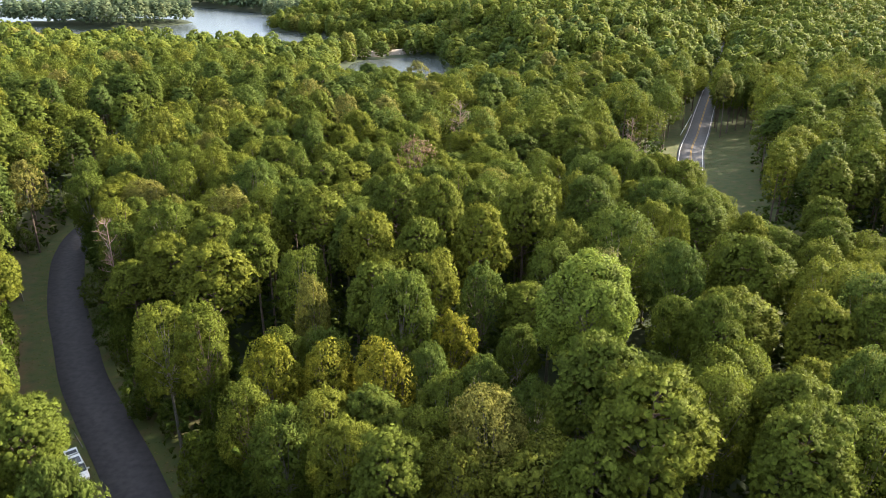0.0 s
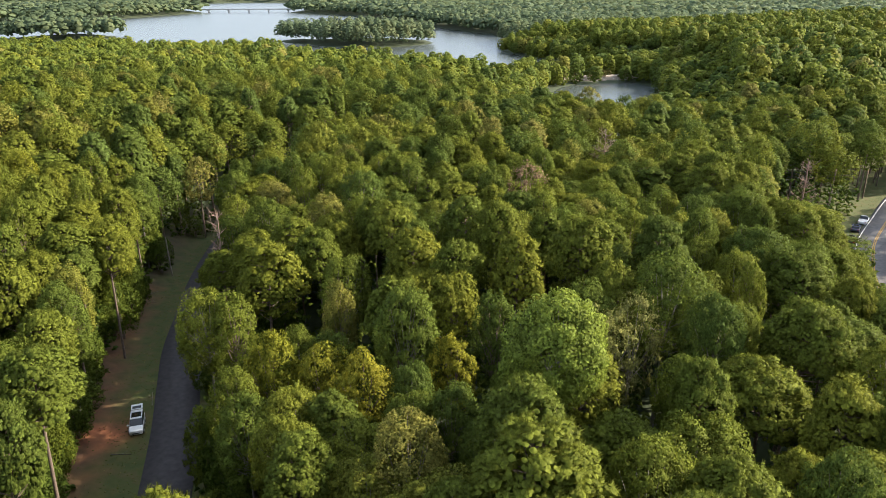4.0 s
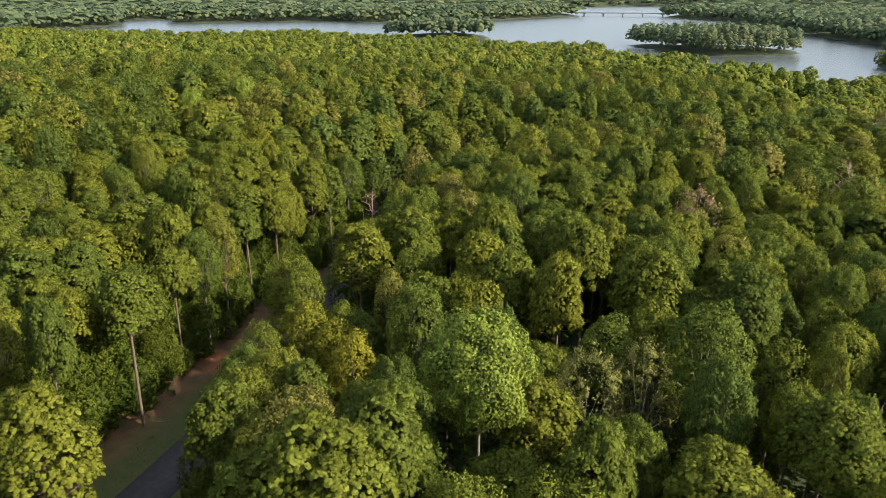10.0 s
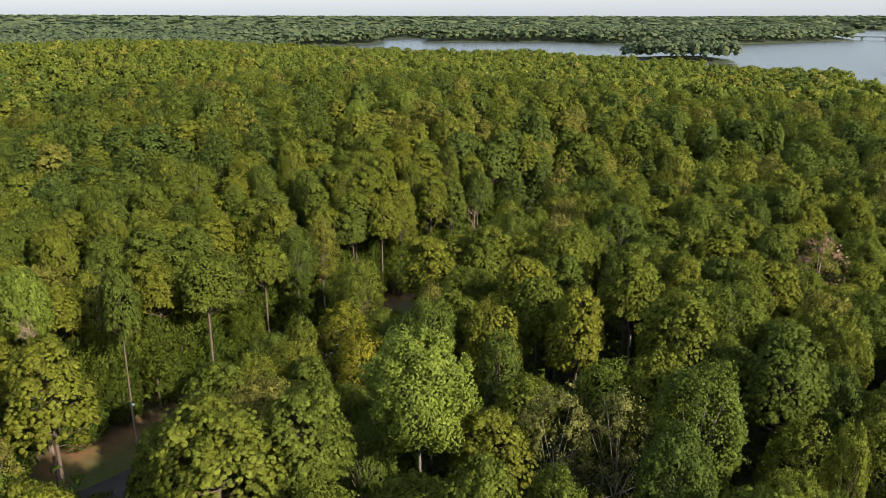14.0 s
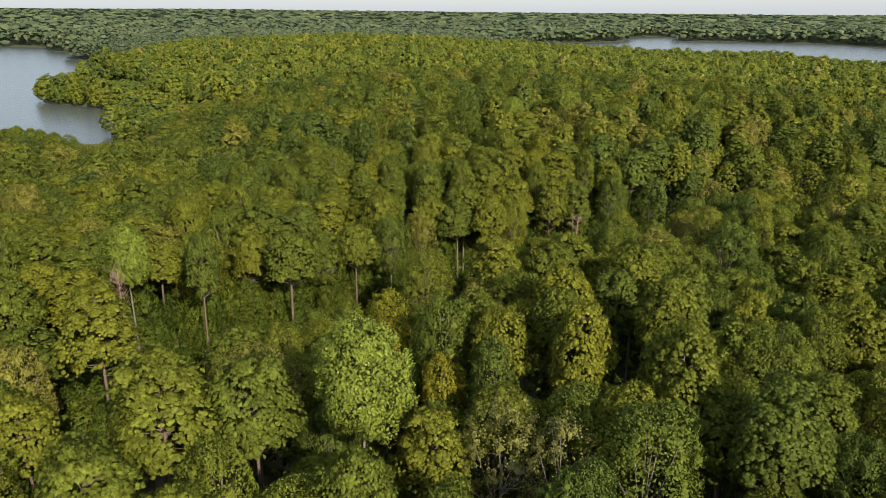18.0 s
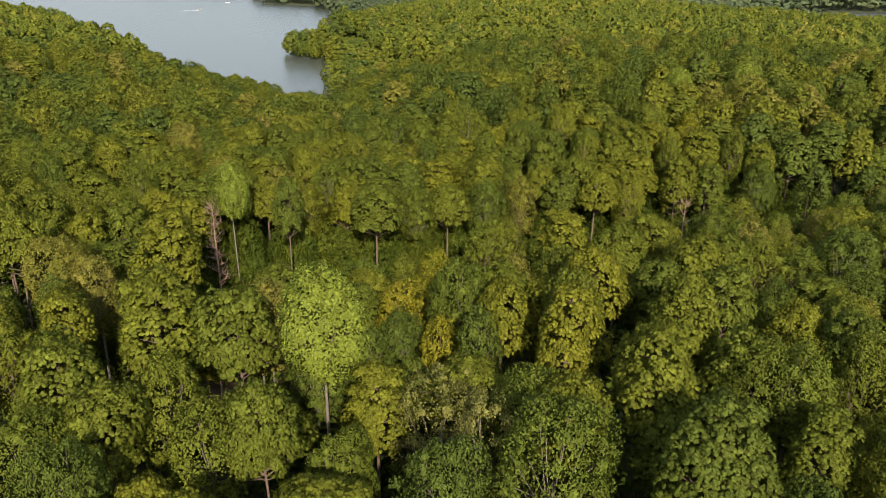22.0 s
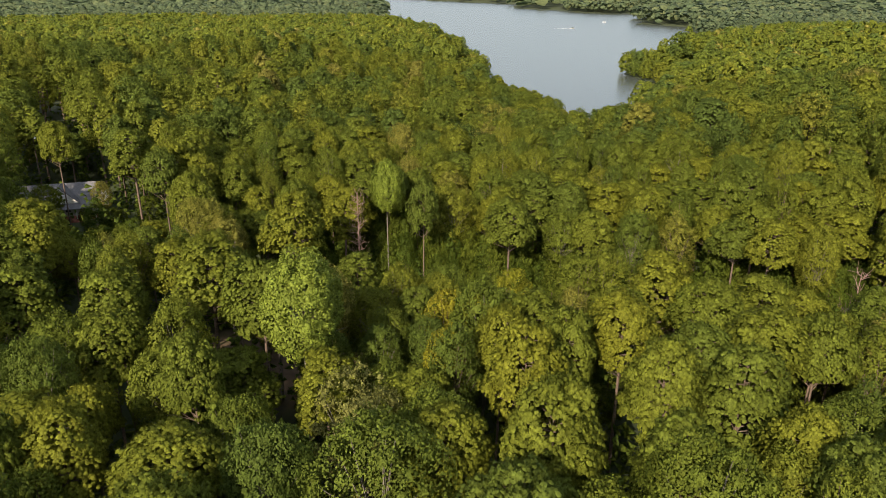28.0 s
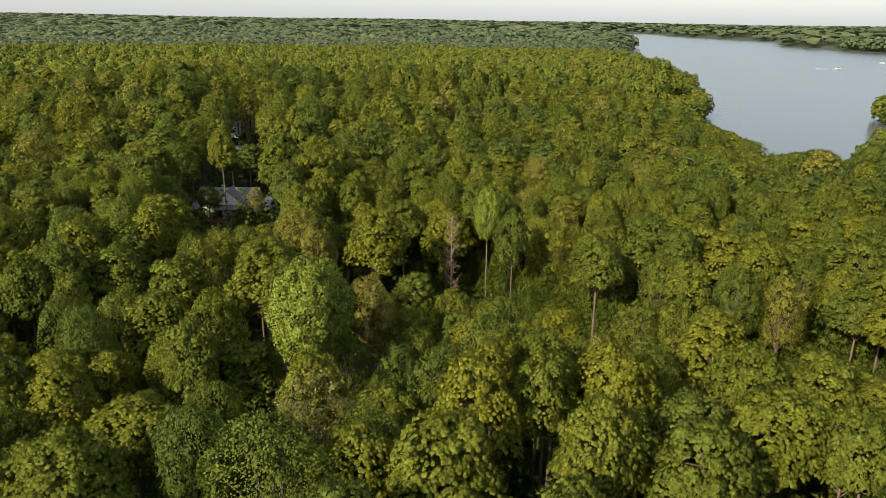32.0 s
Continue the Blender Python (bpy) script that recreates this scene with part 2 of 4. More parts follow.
ISLE_B = [(-775, 640), (-640, 655), (-620, 715), (-690, 750), (-780, 700)]
LOCAL_ROAD = [(-10, 20), (-16, 34), (-24, 48), (-35, 64.8), (-44, 77), (-50.5, 86), (-57, 97), (-63.5, 108), (-70, 121), (-75, 133), (-78, 147), (-76, 165), (-66, 190)]
MAIN_ROAD = [(70, 100), (62, 130), (60.5, 152), (62, 165), (65, 180), (71.5, 200), (78, 219), (88, 243), (102, 278), (120, 322), (138, 367), (171, 448), (215, 545), (290, 680)]
WATER_Z = -1.0


def seg_dist(px, py, pts, closed):
    d = np.full(px.shape, 1e9)
    pts = list(pts) + ([pts[0]] if closed else [])
    for (ax, ay), (bx, by) in zip(pts[:-1], pts[1:]):
        ex, ey = bx - ax, by - ay
        t = np.clip(((px - ax) * ex + (py - ay) * ey) / (ex * ex + ey * ey), 0, 1)
        d = np.minimum(d, np.hypot(px - ax - t * ex, py - ay - t * ey))
    return d


def inside(px, py, pts):
    r = np.zeros(px.shape, bool)
    for (ax, ay), (bx, by) in zip(pts, pts[1:] + pts[:1]):
        c = (ay > py) != (by > py)
        r ^= c & (px < (bx - ax) * (py - ay) / (by - ay + 1e-12) + ax)
    return r


def shore(px, py):
    """Distance to the shore: over land plus, over water minus."""
    wob = 9 * np.sin(px / 37 + py / 53) + 7 * np.sin(px / 19 - py / 23 + 1)
    fade = np.clip(np.hypot(px, py) / 900, 0.15, 1)
    px, py = px + wob * fade, py - wob * fade
    d = np.full(px.shape, 1e9)
    wet = np.zeros(px.shape, bool)
    for p, sign in ((LAKE_N, 1), (LAKE_S, 1), (POND, 1), (ISLE_A, -1), (ISLE_B, -1)):
        d = np.minimum(d, seg_dist(px, py, p, True))
        i = inside(px, py, p)
        wet = (wet | i) if sign > 0 else (wet & ~i)
    return np.where(wet, -d, d)


ANCHORS = np.array([(-40, 65, 0), (-25, 45, 0.5), (-64, 108, -0.5), (-75, 140, 0), (10, -33, 9), (8, -2, 7), (0, -75, 14), (5, -100, 18), (-12, 6, 4), (-5, 131, 1), (-83, 113, 7),
                    (-110, 101, 12), (-126, 98, 14), (-124, 118, 14), (-140, 76, 15), (-160, 95, 15), (-355, 87, 14), (-259, 23, 9), (-108, -13, 2), (-88, -2, 2), (80, 240, 0.5), (62, 165, 0), (20, 85, 1), (16, 62, 0.5),
                    (170, 448, 4), (-80, 250, 6), (60, 420, 16), (150, 600, 22), (-200, -200, 10), (-100, -150, 14), (-230, 330, 4), (200, 200, 8), (-330, 280, 4), (-420, 200, 5), (-150, 250, 5), (-300, -60, 6), (-170, 120, 13), (-170, 30, 10), (-430, 20, 17), (-350, 0, 14), (-300, 60, 12), (-520, 60, 16), (-300, 220, 3), (-400, 300, 2), (-500, 250, 2), (-560, 380, 1), (-250, 380, 2), (-460, 170, 6), (-640, 150, 8), (-350, 400, 2), (-180, 330, 3), (-100, 340, 3)])


def waves(px, py, s):
    return (np.sin(px / s + 1.3) * np.cos(py / s * 0.83 + 0.4) + 0.6 * np.sin(px / s * 0.61 - py / s * 0.9 + 2.1) + 0.4 * np.cos(px / s * 1.7 + py / s * 1.3)) / 2


def land(px, py):
    w = 1 / ((px[..., None] - ANCHORS[:, 0]) ** 2 + (py[..., None] - ANCHORS[:, 1]) ** 2 + 150) ** 1.5
    z = (w * ANCHORS[:, 2]).sum(-1) / w.sum(-1)
    r = np.hypot(px, py - 69)
    far = np.clip((r - 480) / 500, 0, 1)
    hills = 3.5 + 3 * waves(px, py, 260) + np.clip((r - 1300) / 3000, 0, 1) * (15 + 9 * waves(px, py, 700))
    return z * (1 - far) + hills * far + 0.5 * waves(px, py, 17) * np.clip(r / 200, 0, 1)


def terrain(px, py):
    px, py = np.asarray(px, float), np.asarray(py, float)
    z = land(px, py)
    d = shore(px, py)
    k = np.clip(d / 55, 0, 1)
    z = np.where(d > 0, WATER_Z + 0.15 + (np.maximum(z, 0) - WATER_Z) * k * k * (3 - 2 * k), WATER_Z - np.minimum(3, 0.25 * -d))
    for road, level in ((LOCAL_ROAD, None), (MAIN_ROAD, None)):
        dr = seg_dist(px, py, road, False)
        k = np.clip((dr - 8) / 10, 0, 1)
        z = z * k + np.where(d > 0, road_z(px, py), z) * (1 - k)
    return z


def road_z(px, py):
    return np.clip((py - 260) / 190, 0, 1) * 4.0


def ground_z(x, y):
    return float(terrain(np.array([x]), np.array([y]))[0])


# ---- ground and water ----
u = np.linspace(-1, 1, 331)
ax = 100 * np.sinh(4.585 * u)
gx, gy = np.meshgrid(ax, ax + 69)
gz = terrain(gx, gy)
N = len(u)
idx = np.arange(N * N).reshape(N, N)
quads = np.stack([idx[:-1, :-1], idx[:-1, 1:], idx[1:, 1:], idx[1:, :-1]], -1).reshape(-1, 4)
dl, dm = seg_dist(gx, gy, LOCAL_ROAD, False), seg_dist(gx, gy, MAIN_ROAD, False)
grass = np.clip((10.5 + 1.2 * np.sin(gx * 0.7 + gy * 0.4) - np.minimum(dl, dm * 0.4)) / 3, 0, 1)
clay_at = 1.6 * np.exp(-(((gx + 44) / 2.6) ** 2 + ((gy - 63.0) / 2.6) ** 2)) + 0.36 * np.clip(1 - np.abs(dl - 10.0) / 3.2, 0, 1) * (gx < np.interp(gy, [20, 34, 48, 65, 77, 97, 133], [-10, -16, -24, -35, -44, -57, -75])) * (gy > 25) * (gy < 105)
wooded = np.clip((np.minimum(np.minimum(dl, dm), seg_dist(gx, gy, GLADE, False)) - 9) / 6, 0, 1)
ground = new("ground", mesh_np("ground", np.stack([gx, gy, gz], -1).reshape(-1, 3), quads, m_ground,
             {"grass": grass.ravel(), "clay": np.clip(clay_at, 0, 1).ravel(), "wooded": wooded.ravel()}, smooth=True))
tagged(ground, "leaf-littered woodland ground with grassy verges and bare red clay", "ground", kind="structure")

v = [(-4900, -4900, WATER_Z), (900, -4900, WATER_Z), (900, 4900, WATER_Z), (-4900, 4900, WATER_Z)]
water = new("water", mesh_np("water", v, [(0, 1, 2, 3)], m_water))
tagged(water, "calm grey-blue lake water with fine ripples", "lake", kind="structure")


# ---- roads ----
def spline(pts, step):
    pts = np.array(pts, float)
    out = []
    for i in range(len(pts) - 1):
        p0, p1, p2, p3 = pts[max(i - 1, 0)], pts[i], pts[i + 1], pts[min(i + 2, len(pts) - 1)]
        for t in np.arange(0, 1, step / np.linalg.norm(p2 - p1)):
            out.append(0.5 * (2 * p1 + (p2 - p0) * t + (2 * p0 - 5 * p1 + 4 * p2 - p3) * t * t + (3 * p1 - p0 - 3 * p2 + p3) * t ** 3))
    return np.array(out)


def ribbon(pts, off0, off1, lift, thick):
    d = np.gradient(pts, axis=0)
    nrm = np.stack([d[:, 1], -d[:, 0]], -1) / np.linalg.norm(d, axis=1)[:, None]
    z = np.maximum(terrain(pts[:, 0], pts[:, 1]), road_z(pts[:, 0], pts[:, 1])) + lift
    a, c = pts + nrm * off0, pts + nrm * off1
    k = len(pts)
    v = np.concatenate([np.c_[a, z], np.c_[c, z], np.c_[a, z - thick], np.c_[c, z - thick]])
    i = np.arange(k - 1)
    f = np.concatenate([np.stack([i, i + k, i + k + 1, i + 1], -1), np.stack([i, i + 1, i + 2 * k + 1, i + 2 * k], -1), np.stack([i + k, i + 3 * k, i + 3 * k + 1, i + k + 1], -1)])
    return v, f


lr = spline(LOCAL_ROAD, 2.0)
road = new("road", mesh_np("road", *ribbon(lr, -3.0, 3.0, 0.12, 0.4), m_asphalt))
tagged(road, "narrow dark asphalt lane curving through the woods", "road", kind="structure")
mr = spline(MAIN_ROAD, 3.0)
main_road = new("main_road", mesh_np("main_road", *ribbon(mr, -3.9, 3.9, 0.12, 0.4), m_greyroad))
tagged(main_road, "worn grey two-lane road with white edge lines", "road", kind="structure")
for nm, a, c, mt in (("edge_line", -3.45, -3.25, m_line), ("edge_line", 3.25, 3.45, m_line), ("centre_line", -0.25, -0.1, m_yline), ("centre_line", 0.1, 0.25, m_yline)):
    np_part(nm, mesh_np(nm, *ribbon(mr, a, c, 0.13, 0.008), mt), main_road)


# ---- tree shapes ----
def tube(a, c, r0, r1, sides=6):
    a, c = np.array(a, float), np.array(c, float)
    d = (c - a) / np.linalg.norm(c - a)
    s = np.cross(d, (0.3, 0.9, 0.2))
    s /= np.linalg.norm(s)
    t = np.cross(d, s)
    ang = np.arange(sides) * 2 * math.pi / sides
    ring = np.cos(ang)[:, None] * s + np.sin(ang)[:, None] * t
    v = np.concatenate([a + ring * r0, c + ring * r1])
    i = np.arange(sides)
    j = (i + 1) % sides
    f = np.concatenate([np.stack([i, j, j + sides], -1), np.stack([i, j + sides, i + sides], -1)])
    return v, f


def join(pieces):
    vs, fs, ns, o = [], [], [], 0
    for v, f, *n in pieces:
        vs.append(v), fs.append(np.asarray(f) + o)
        ns.extend(n)
        o += len(v)
    return (np.concatenate(vs), np.concatenate(fs)) + ((np.concatenate(ns),) if ns else ())


def unit(v):
    return v / np.linalg.norm(v, axis=-1, keepdims=True)


def leaves(g, c, nrm, size):
    """One pointed leaf spray, a bent pair of triangles, at every point c, facing roughly nrm."""
    k = len(c)
    out = unit(nrm)
    nrm = unit(out + g.normal(0, 0.8, (k, 3)))
    s = unit(np.cross(nrm, g.normal(0, 1, (k, 3))))
    t = np.cross(nrm, s)
    L = (size * g.uniform(0.7, 1.35, k))[:, None]
    v = np.stack([c - t * L * 0.6, c + s * L * 0.42 + nrm * L * 0.12, c + t * L * 0.7 - nrm * L * 0.1, c - s * L * 0.42 + nrm * L * 0.12], 1).reshape(-1, 3)
    o = np.arange(k)[:, None] * 4
    f = np.concatenate([o + [0, 1, 2], o + [0, 2, 3]])
    return v, f, np.repeat(unit(out + nrm * 0.5), 4, 0)


def puffs(g, c, way, size, ragged=True, crown_way=None):
    """Small ragged caps, six triangles each, that bulge along way: needle tufts, or clumps of leaves seen from afar."""
    k = len(c)
    way = unit(way)
    s = unit(np.cross(way, g.normal(0, 1, (k, 3))))
    t = np.cross(way, s)
    L = size * g.uniform(0.72, 1.3, (k, 1))
    v = [c + way * L * 0.62]
    n = [way]
    for a in range(6):
        rad = np.cos(a * math.pi / 3) * s + np.sin(a * math.pi / 3) * t
        out = g.uniform(0.72, 1.12, (k, 1)) if not ragged else g.uniform(0.85, 1.3, (k, 1)) if a % 2 else g.uniform(0.4, 0.7, (k, 1))
        v.append(c + rad * L * out + way * L * g.uniform(-0.35, 0.15, (k, 1)))
        n.append(unit(rad * 0.8 + way * 0.45 + g.normal(0, 0.25, (k, 3))))
    v, n = np.stack(v, 1).reshape(-1, 3), np.stack(n, 1)
    if crown_way is not None:
        n = unit(n * 0.8 + unit(crown_way)[:, None, :])
    n = n.reshape(-1, 3)
    o = np.arange(k)[:, None] * 7
    f = np.concatenate([o + [0, 1 + a, 1 + (a + 1) % 6] for a in range(6)])
    return v, f, n


def brushes(g, c, way, crown_way, size, needles):
    """Bundles of thin needles that fan out along way."""
    k = len(c)
    d = unit(np.repeat(unit(way), needles, 0) * 0.75 + g.normal(0, 0.5, (k * needles, 3)))
    o = np.repeat(c, needles, 0) + g.normal(0, 0.05, (k * needles, 3))
    s = unit(np.cross(d, g.normal(0, 1, d.shape)))
    L = size * g.uniform(0.75, 1.3, (len(o), 1))
    v = np.stack([o - s * L * 0.06, o + s * L * 0.06, o + d * L], 1).reshape(-1, 3)
    n = unit(np.repeat(unit(crown_way), needles, 0) + 0.55 * d)
    return v, np.arange(len(v)).reshape(-1, 3), np.repeat(n, 3, 0)


def ball_points(g, k, up=0.35):
    d = unit(g.normal(0, 1, (k * 3 + 8, 3)))
    return d[d[:, 2] > -up][:k]


def spread(g, k, low):
    """k directions spread evenly over a ball, from its top down to low."""
    i = np.arange(k) + 0.5
    z = 1 - i / k * (1 - low)
    a = i * 2.39996 + g.uniform(0, 6)
    r = np.sqrt(np.maximum(0, 1 - z * z))
    return unit(np.stack([np.cos(a) * r, np.sin(a) * r, z], -1) + g.normal(0, 0.13, (k, 3)))


def rolling(g, d, depth):
    """Gentle swells over a crown: how far out its surface lies in the directions d, and the tilt that the swells give it."""
    out, tilt = np.ones(len(d)), np.zeros(d.shape)
    for k in (3.0, 5.0, 7.0, 9.0, 11.0, 14.0):
        a, ph = unit(g.normal(0, 1, 3)) * k, g.uniform(0, 6.28)
        out += depth * 0.5 * np.sin(d @ a + ph) * (7.0 / (k + 3))
        tilt -= (depth * 0.5 * np.cos(d @ a + ph) * (7.0 / (k + 3)))[:, None] * a
    return out[:, None], tilt


def ball_of(g, k, low):
    d = unit(g.normal(0, 1, (k * 4 + 8, 3)))
    return d[d[:, 2] > low][:k]


def broadleaf(seed, H, R, base, lobes, per, size, limbs=True, clump=0.0, tall=0.9, fill=0.5, lobe=(0.12, 0.24), swell=0.15):
    """Trunk with limbs, and an uneven crown of lobes, each of ten clusters of leaf sprays (or, with clump, of leaf clumps of that size)."""
    g = np.random.default_rng(seed)
    wood, crown = [], []
    hh = (H - base) / 2
    mid = base + hh * 0.88
    ph = g.uniform(0, 6.28, 2)
    wood.append(tube((0, 0, -0.5), (g.normal(0, 0.2), g.normal(0, 0.2), mid), 0.25, 0.12, 7))
    d = ball_of(g, int(lobes * per * (0.55 if fill > 0.4 else 0.2)), -0.7)
    out, tilt = rolling(g, d, swell)
    way = np.arctan2(d[:, 1], d[:, 0])
    out = out * ((1 + 0.14 * np.sin(2 * way + ph[0]) + 0.09 * np.sin(3 * way + ph[1]))[:, None] * np.array([1, 1, 0]) * 0.93 + np.array([0, 0, 0.96]))
    pts = d * out * (R, R, hh * 1.08) * (1 - 0.14 * g.uniform(0, 1, (len(d), 1)) ** 2) + (0, 0, mid)
    face = unit(d / (R, R, hh)) + tilt * 0.55 + (0, 0, 0.2)
    if clump:
        crown.append(puffs(g, pts, face + g.normal(0, 0.25, d.shape), clump, True, face * 1.3))
    else:
        crown.append(leaves(g, pts, face, size * 1.1))
    for d in spread(g, lobes, -0.75):
        way = math.atan2(d[1], d[0])
        uneven = 1 + 0.14 * math.sin(2 * way + ph[0]) + 0.09 * math.sin(3 * way + ph[1])
        rl = R * g.uniform(*lobe)
        fall = g.uniform(0.84, 1.06) * uneven
        c = np.array([d[0] * (R - rl * 0.7) * fall, d[1] * (R - rl * 0.7) * fall, mid + d[2] * (hh * 1.1 - rl * 0.6) * g.uniform(0.88, 1.05)])
        n = max(2, int(0.75 * per * (rl / (0.19 * R)) ** 2))
        if clump:
            p = ball_points(g, n, 0.55)
            crown.append(puffs(g, c + p * rl * g.uniform(0.6, 0.95, (len(p), 1)) * (1, 1, tall), p * 0.8 + d * 0.5 + (0, 0, 0.25), clump, True, np.tile(d * 0.8 + (0, 0, 0.2), (len(p), 1)) + p * 0.4))
        else:
            q = ball_points(g, 10, 0.55)
            sub = np.repeat(q, max(1, n // 10), 0)
            e = unit(g.normal(0, 1, sub.shape))
            pts = c + (sub * 0.8 + e * 0.4 * g.uniform(0, 1, (len(sub), 1)) ** 0.5) * rl * (1, 1, tall)
            crown.append(leaves(g, pts, e * 0.5 + sub * 0.6 + d * 0.6 + (0, 0, 0.35), size))
            p = q[:9]
            crown.append(puffs(g, c + p * rl * fill * 0.6 * (1, 1, tall), p + d * 0.35 + (0, 0, 0.2), rl * fill * 0.7, False, np.tile(d, (len(p), 1))))
        if limbs and g.uniform() < 0.35:
            wood.append(tube((0, 0, mid - hh * g.uniform(0.3, 0.9)), c + d * rl * 0.3, 0.08, 0.025, 4))
    return join(wood), join(crown)


def pine(seed, H, R, base, boughs, tufts, size, needles=0):
    """Straight trunk with bare limbs, and layered boughs of star-shaped needle tufts over a domed crown."""
    g = np.random.default_rng(seed)
    wood, crown = [], []
    lean = g.normal(0, 0.35, 2)
    wood.append(tube((0, 0, -0.5), (lean[0] * 0.6, lean[1] * 0.6, H * 0.6), 0.24, 0.17, 7))
    wood.append(tube((lean[0] * 0.6, lean[1] * 0.6, H * 0.6), (lean[0], lean[1], H - 1.2), 0.17, 0.03, 6))
    deep = H - base
    ph = g.uniform(0, 6.28, 2)
    d = ball_of(g, boughs * tufts // 2, -0.25)
    out, tilt = rolling(g, d, 0.16)
    way = np.arctan2(d[:, 1], d[:, 0])
    out = out * ((1 + 0.16 * np.sin(2 * way + ph[0]) + 0.1 * np.sin(3 * way + ph[1]))[:, None] * np.array([1, 1, 0]) * 0.9 + np.array([0, 0, 0.95]))
    pts = d * out * (R, R, deep * 0.56) * (1 - 0.16 * g.uniform(0, 1, (len(d), 1)) ** 2) + (lean[0], lean[1], base + deep * 0.42)
    face = unit(d / (R, R, deep * 0.56)) + tilt * 0.55 + (0, 0, 0.2)
    aim = face * 0.6 + (0, 0, 0.6)
    crown.append(puffs(g, pts, aim, size * 0.72, False, face))
    if needles:
        crown.append(brushes(g, pts, aim, face, size * 1.15, needles))
    for d in spread(g, boughs, -0.5):
        way = math.atan2(d[1], d[0])
        uneven = 1 + 0.16 * math.sin(2 * way + ph[0]) + 0.1 * math.sin(3 * way + ph[1])
        reach = g.uniform(0.74, 1.08) * uneven if d[2] < 0.75 else g.uniform(0.85, 1.05)
        tip = np.array([lean[0] + d[0] * R * 0.8 * reach, lean[1] + d[1] * R * 0.8 * reach, base + deep * 0.42 + d[2] * deep * 0.54 * (0.5 + 0.5 * min(reach, 1.06))])
        z0 = min(max(tip[2] - np.hypot(*tip[:2]) * g.uniform(0.3, 0.6), base * 0.85), H - 2)
        wood.append(tube((lean[0] * z0 / H, lean[1] * z0 / H, z0), tip - (0, 0, 0.2), 0.07, 0.025, 4))
        pad = R * g.uniform(0.14, 0.26)
        p = ball_points(g, tufts, 0.25)
        pts = tip + p * pad * (g.uniform(0.72, 1.1, (len(p), 1))) * (1, 1, 0.75)
        aim = p * (0.8, 0.8, 0.5) + d * 0.35 + (0, 0, 0.7)
        cw = d * 0.6 + p * 0.8 + (0, 0, 0.25)
        crown.append(puffs(g, pts - unit(aim) * size * 0.15, aim + g.normal(0, 0.25, aim.shape), size * 0.72, False, cw))
        p = p[:5]
        crown.append(puffs(g, tip + p * pad * 0.35, p + (0, 0, 0.3), pad * 0.5, False, p + d))
        if needles:
            crown.append(brushes(g, pts, aim, cw, size * 1.15, needles))
    return join(wood), join(crown)


def bare(seed, H, R, base, limbs):
    g = np.random.default_rng(seed)
    wood = [tube((0, 0, -0.5), (0.2, 0.1, H), 0.22, 0.04, 6)]
    for k in range(limbs):
        z = base + (H - base) * g.uniform(0, 0.95)
        a = k * 2.4 + g.normal(0, 0.3)
        reach = R * g.uniform(0.5, 1.0) * (1 - 0.5 * (z - base) / (H - base))
        tip = np.array([math.cos(a) * reach, math.sin(a) * reach, z + reach * g.uniform(0.2, 0.8)])
        wood.append(tube((0, 0, z), tip, 0.07, 0.02, 4))
        for _ in range(5):
            q = g.uniform(0.3, 1)
            st = np.array([0, 0, z]) * (1 - q) + tip * q
            wood.append(tube(st, st + g.normal(0, 0.6, 3) + (0, 0, 0.7), 0.03, 0.012, 3))
    return join(wood)


KINDS = {}


def kind_of_tree(key, name, label, category, builds, leaf, bark):
    """Keeps one pair of meshes for each variant; the trees are linked when they are planted."""
    KINDS[key] = dict(name=name, label=label, category=category, shapes=[(mesh_np("trunk", *w, bark), mesh_np("crown", c[0], c[1], leaf, normals=c[2])) for w, c in builds], n=0)


kind_of_tree("pine", "pine_tree", "tall loblolly pine with a bare trunk and tufted dark green crown", "pine tree",
             [pine(11 + i, 22, 4.2 + 0.25 * (i % 3), 11.5 + 1.1 * (i % 3), 54 + 6 * (i % 3), 34, 0.31, 10) for i in range(6)], m_pine, m_bark)
kind_of_tree("oak", "oak_tree", "broad oak with a lumpy olive-green crown among the pines", "oak tree",
             [broadleaf(31 + i, 20, 4.6, 8.6 + (i % 3) * 1.2, 64 + 3 * i, 210, 0.165) for i in range(6)], m_broad, m_pale)
kind_of_tree("gum", "sweetgum_tree", "slender sweetgum with a narrow light green crown", "sweetgum tree",
             [broadleaf(51 + i, 21, 3.3, 9.0, 56, 170, 0.16, tall=1.15) for i in range(4)], m_broad, m_bark)
kind_of_tree("poplar", "poplar_tree", "tall tulip poplar with pale glossy green leaves", "poplar tree",
             [broadleaf(71 + i, 28, 4.6, 17.5, 64, 260, 0.2, tall=1.1, lobe=(0.18, 0.32), swell=0.2) for i in range(2)], m_poplar, m_pale)
kind_of_tree("yellow", "yellowing_tree", "small broadleaf tree turning yellow before autumn", "broadleaf tree",
             [broadleaf(81 + i, 17, 3.4, 7, 46, 190, 0.17) for i in range(2)], m_yellow, m_bark)
kind_of_tree("grey", "grey_oak_tree", "oak with thin silvery green foliage and bare pale limbs", "oak tree",
             [broadleaf(91 + i, 22, 4.6, 9, 48, 150, 0.17, fill=0.4) for i in range(2)], m_grey, m_pale)
kind_of_tree("brown", "dying_tree", "dying broadleaf tree with sparse pinkish-brown leaves", "dead tree",
             [broadleaf(96, 20, 4.0, 9, 24, 42, 0.26)], m_brown, m_dead)
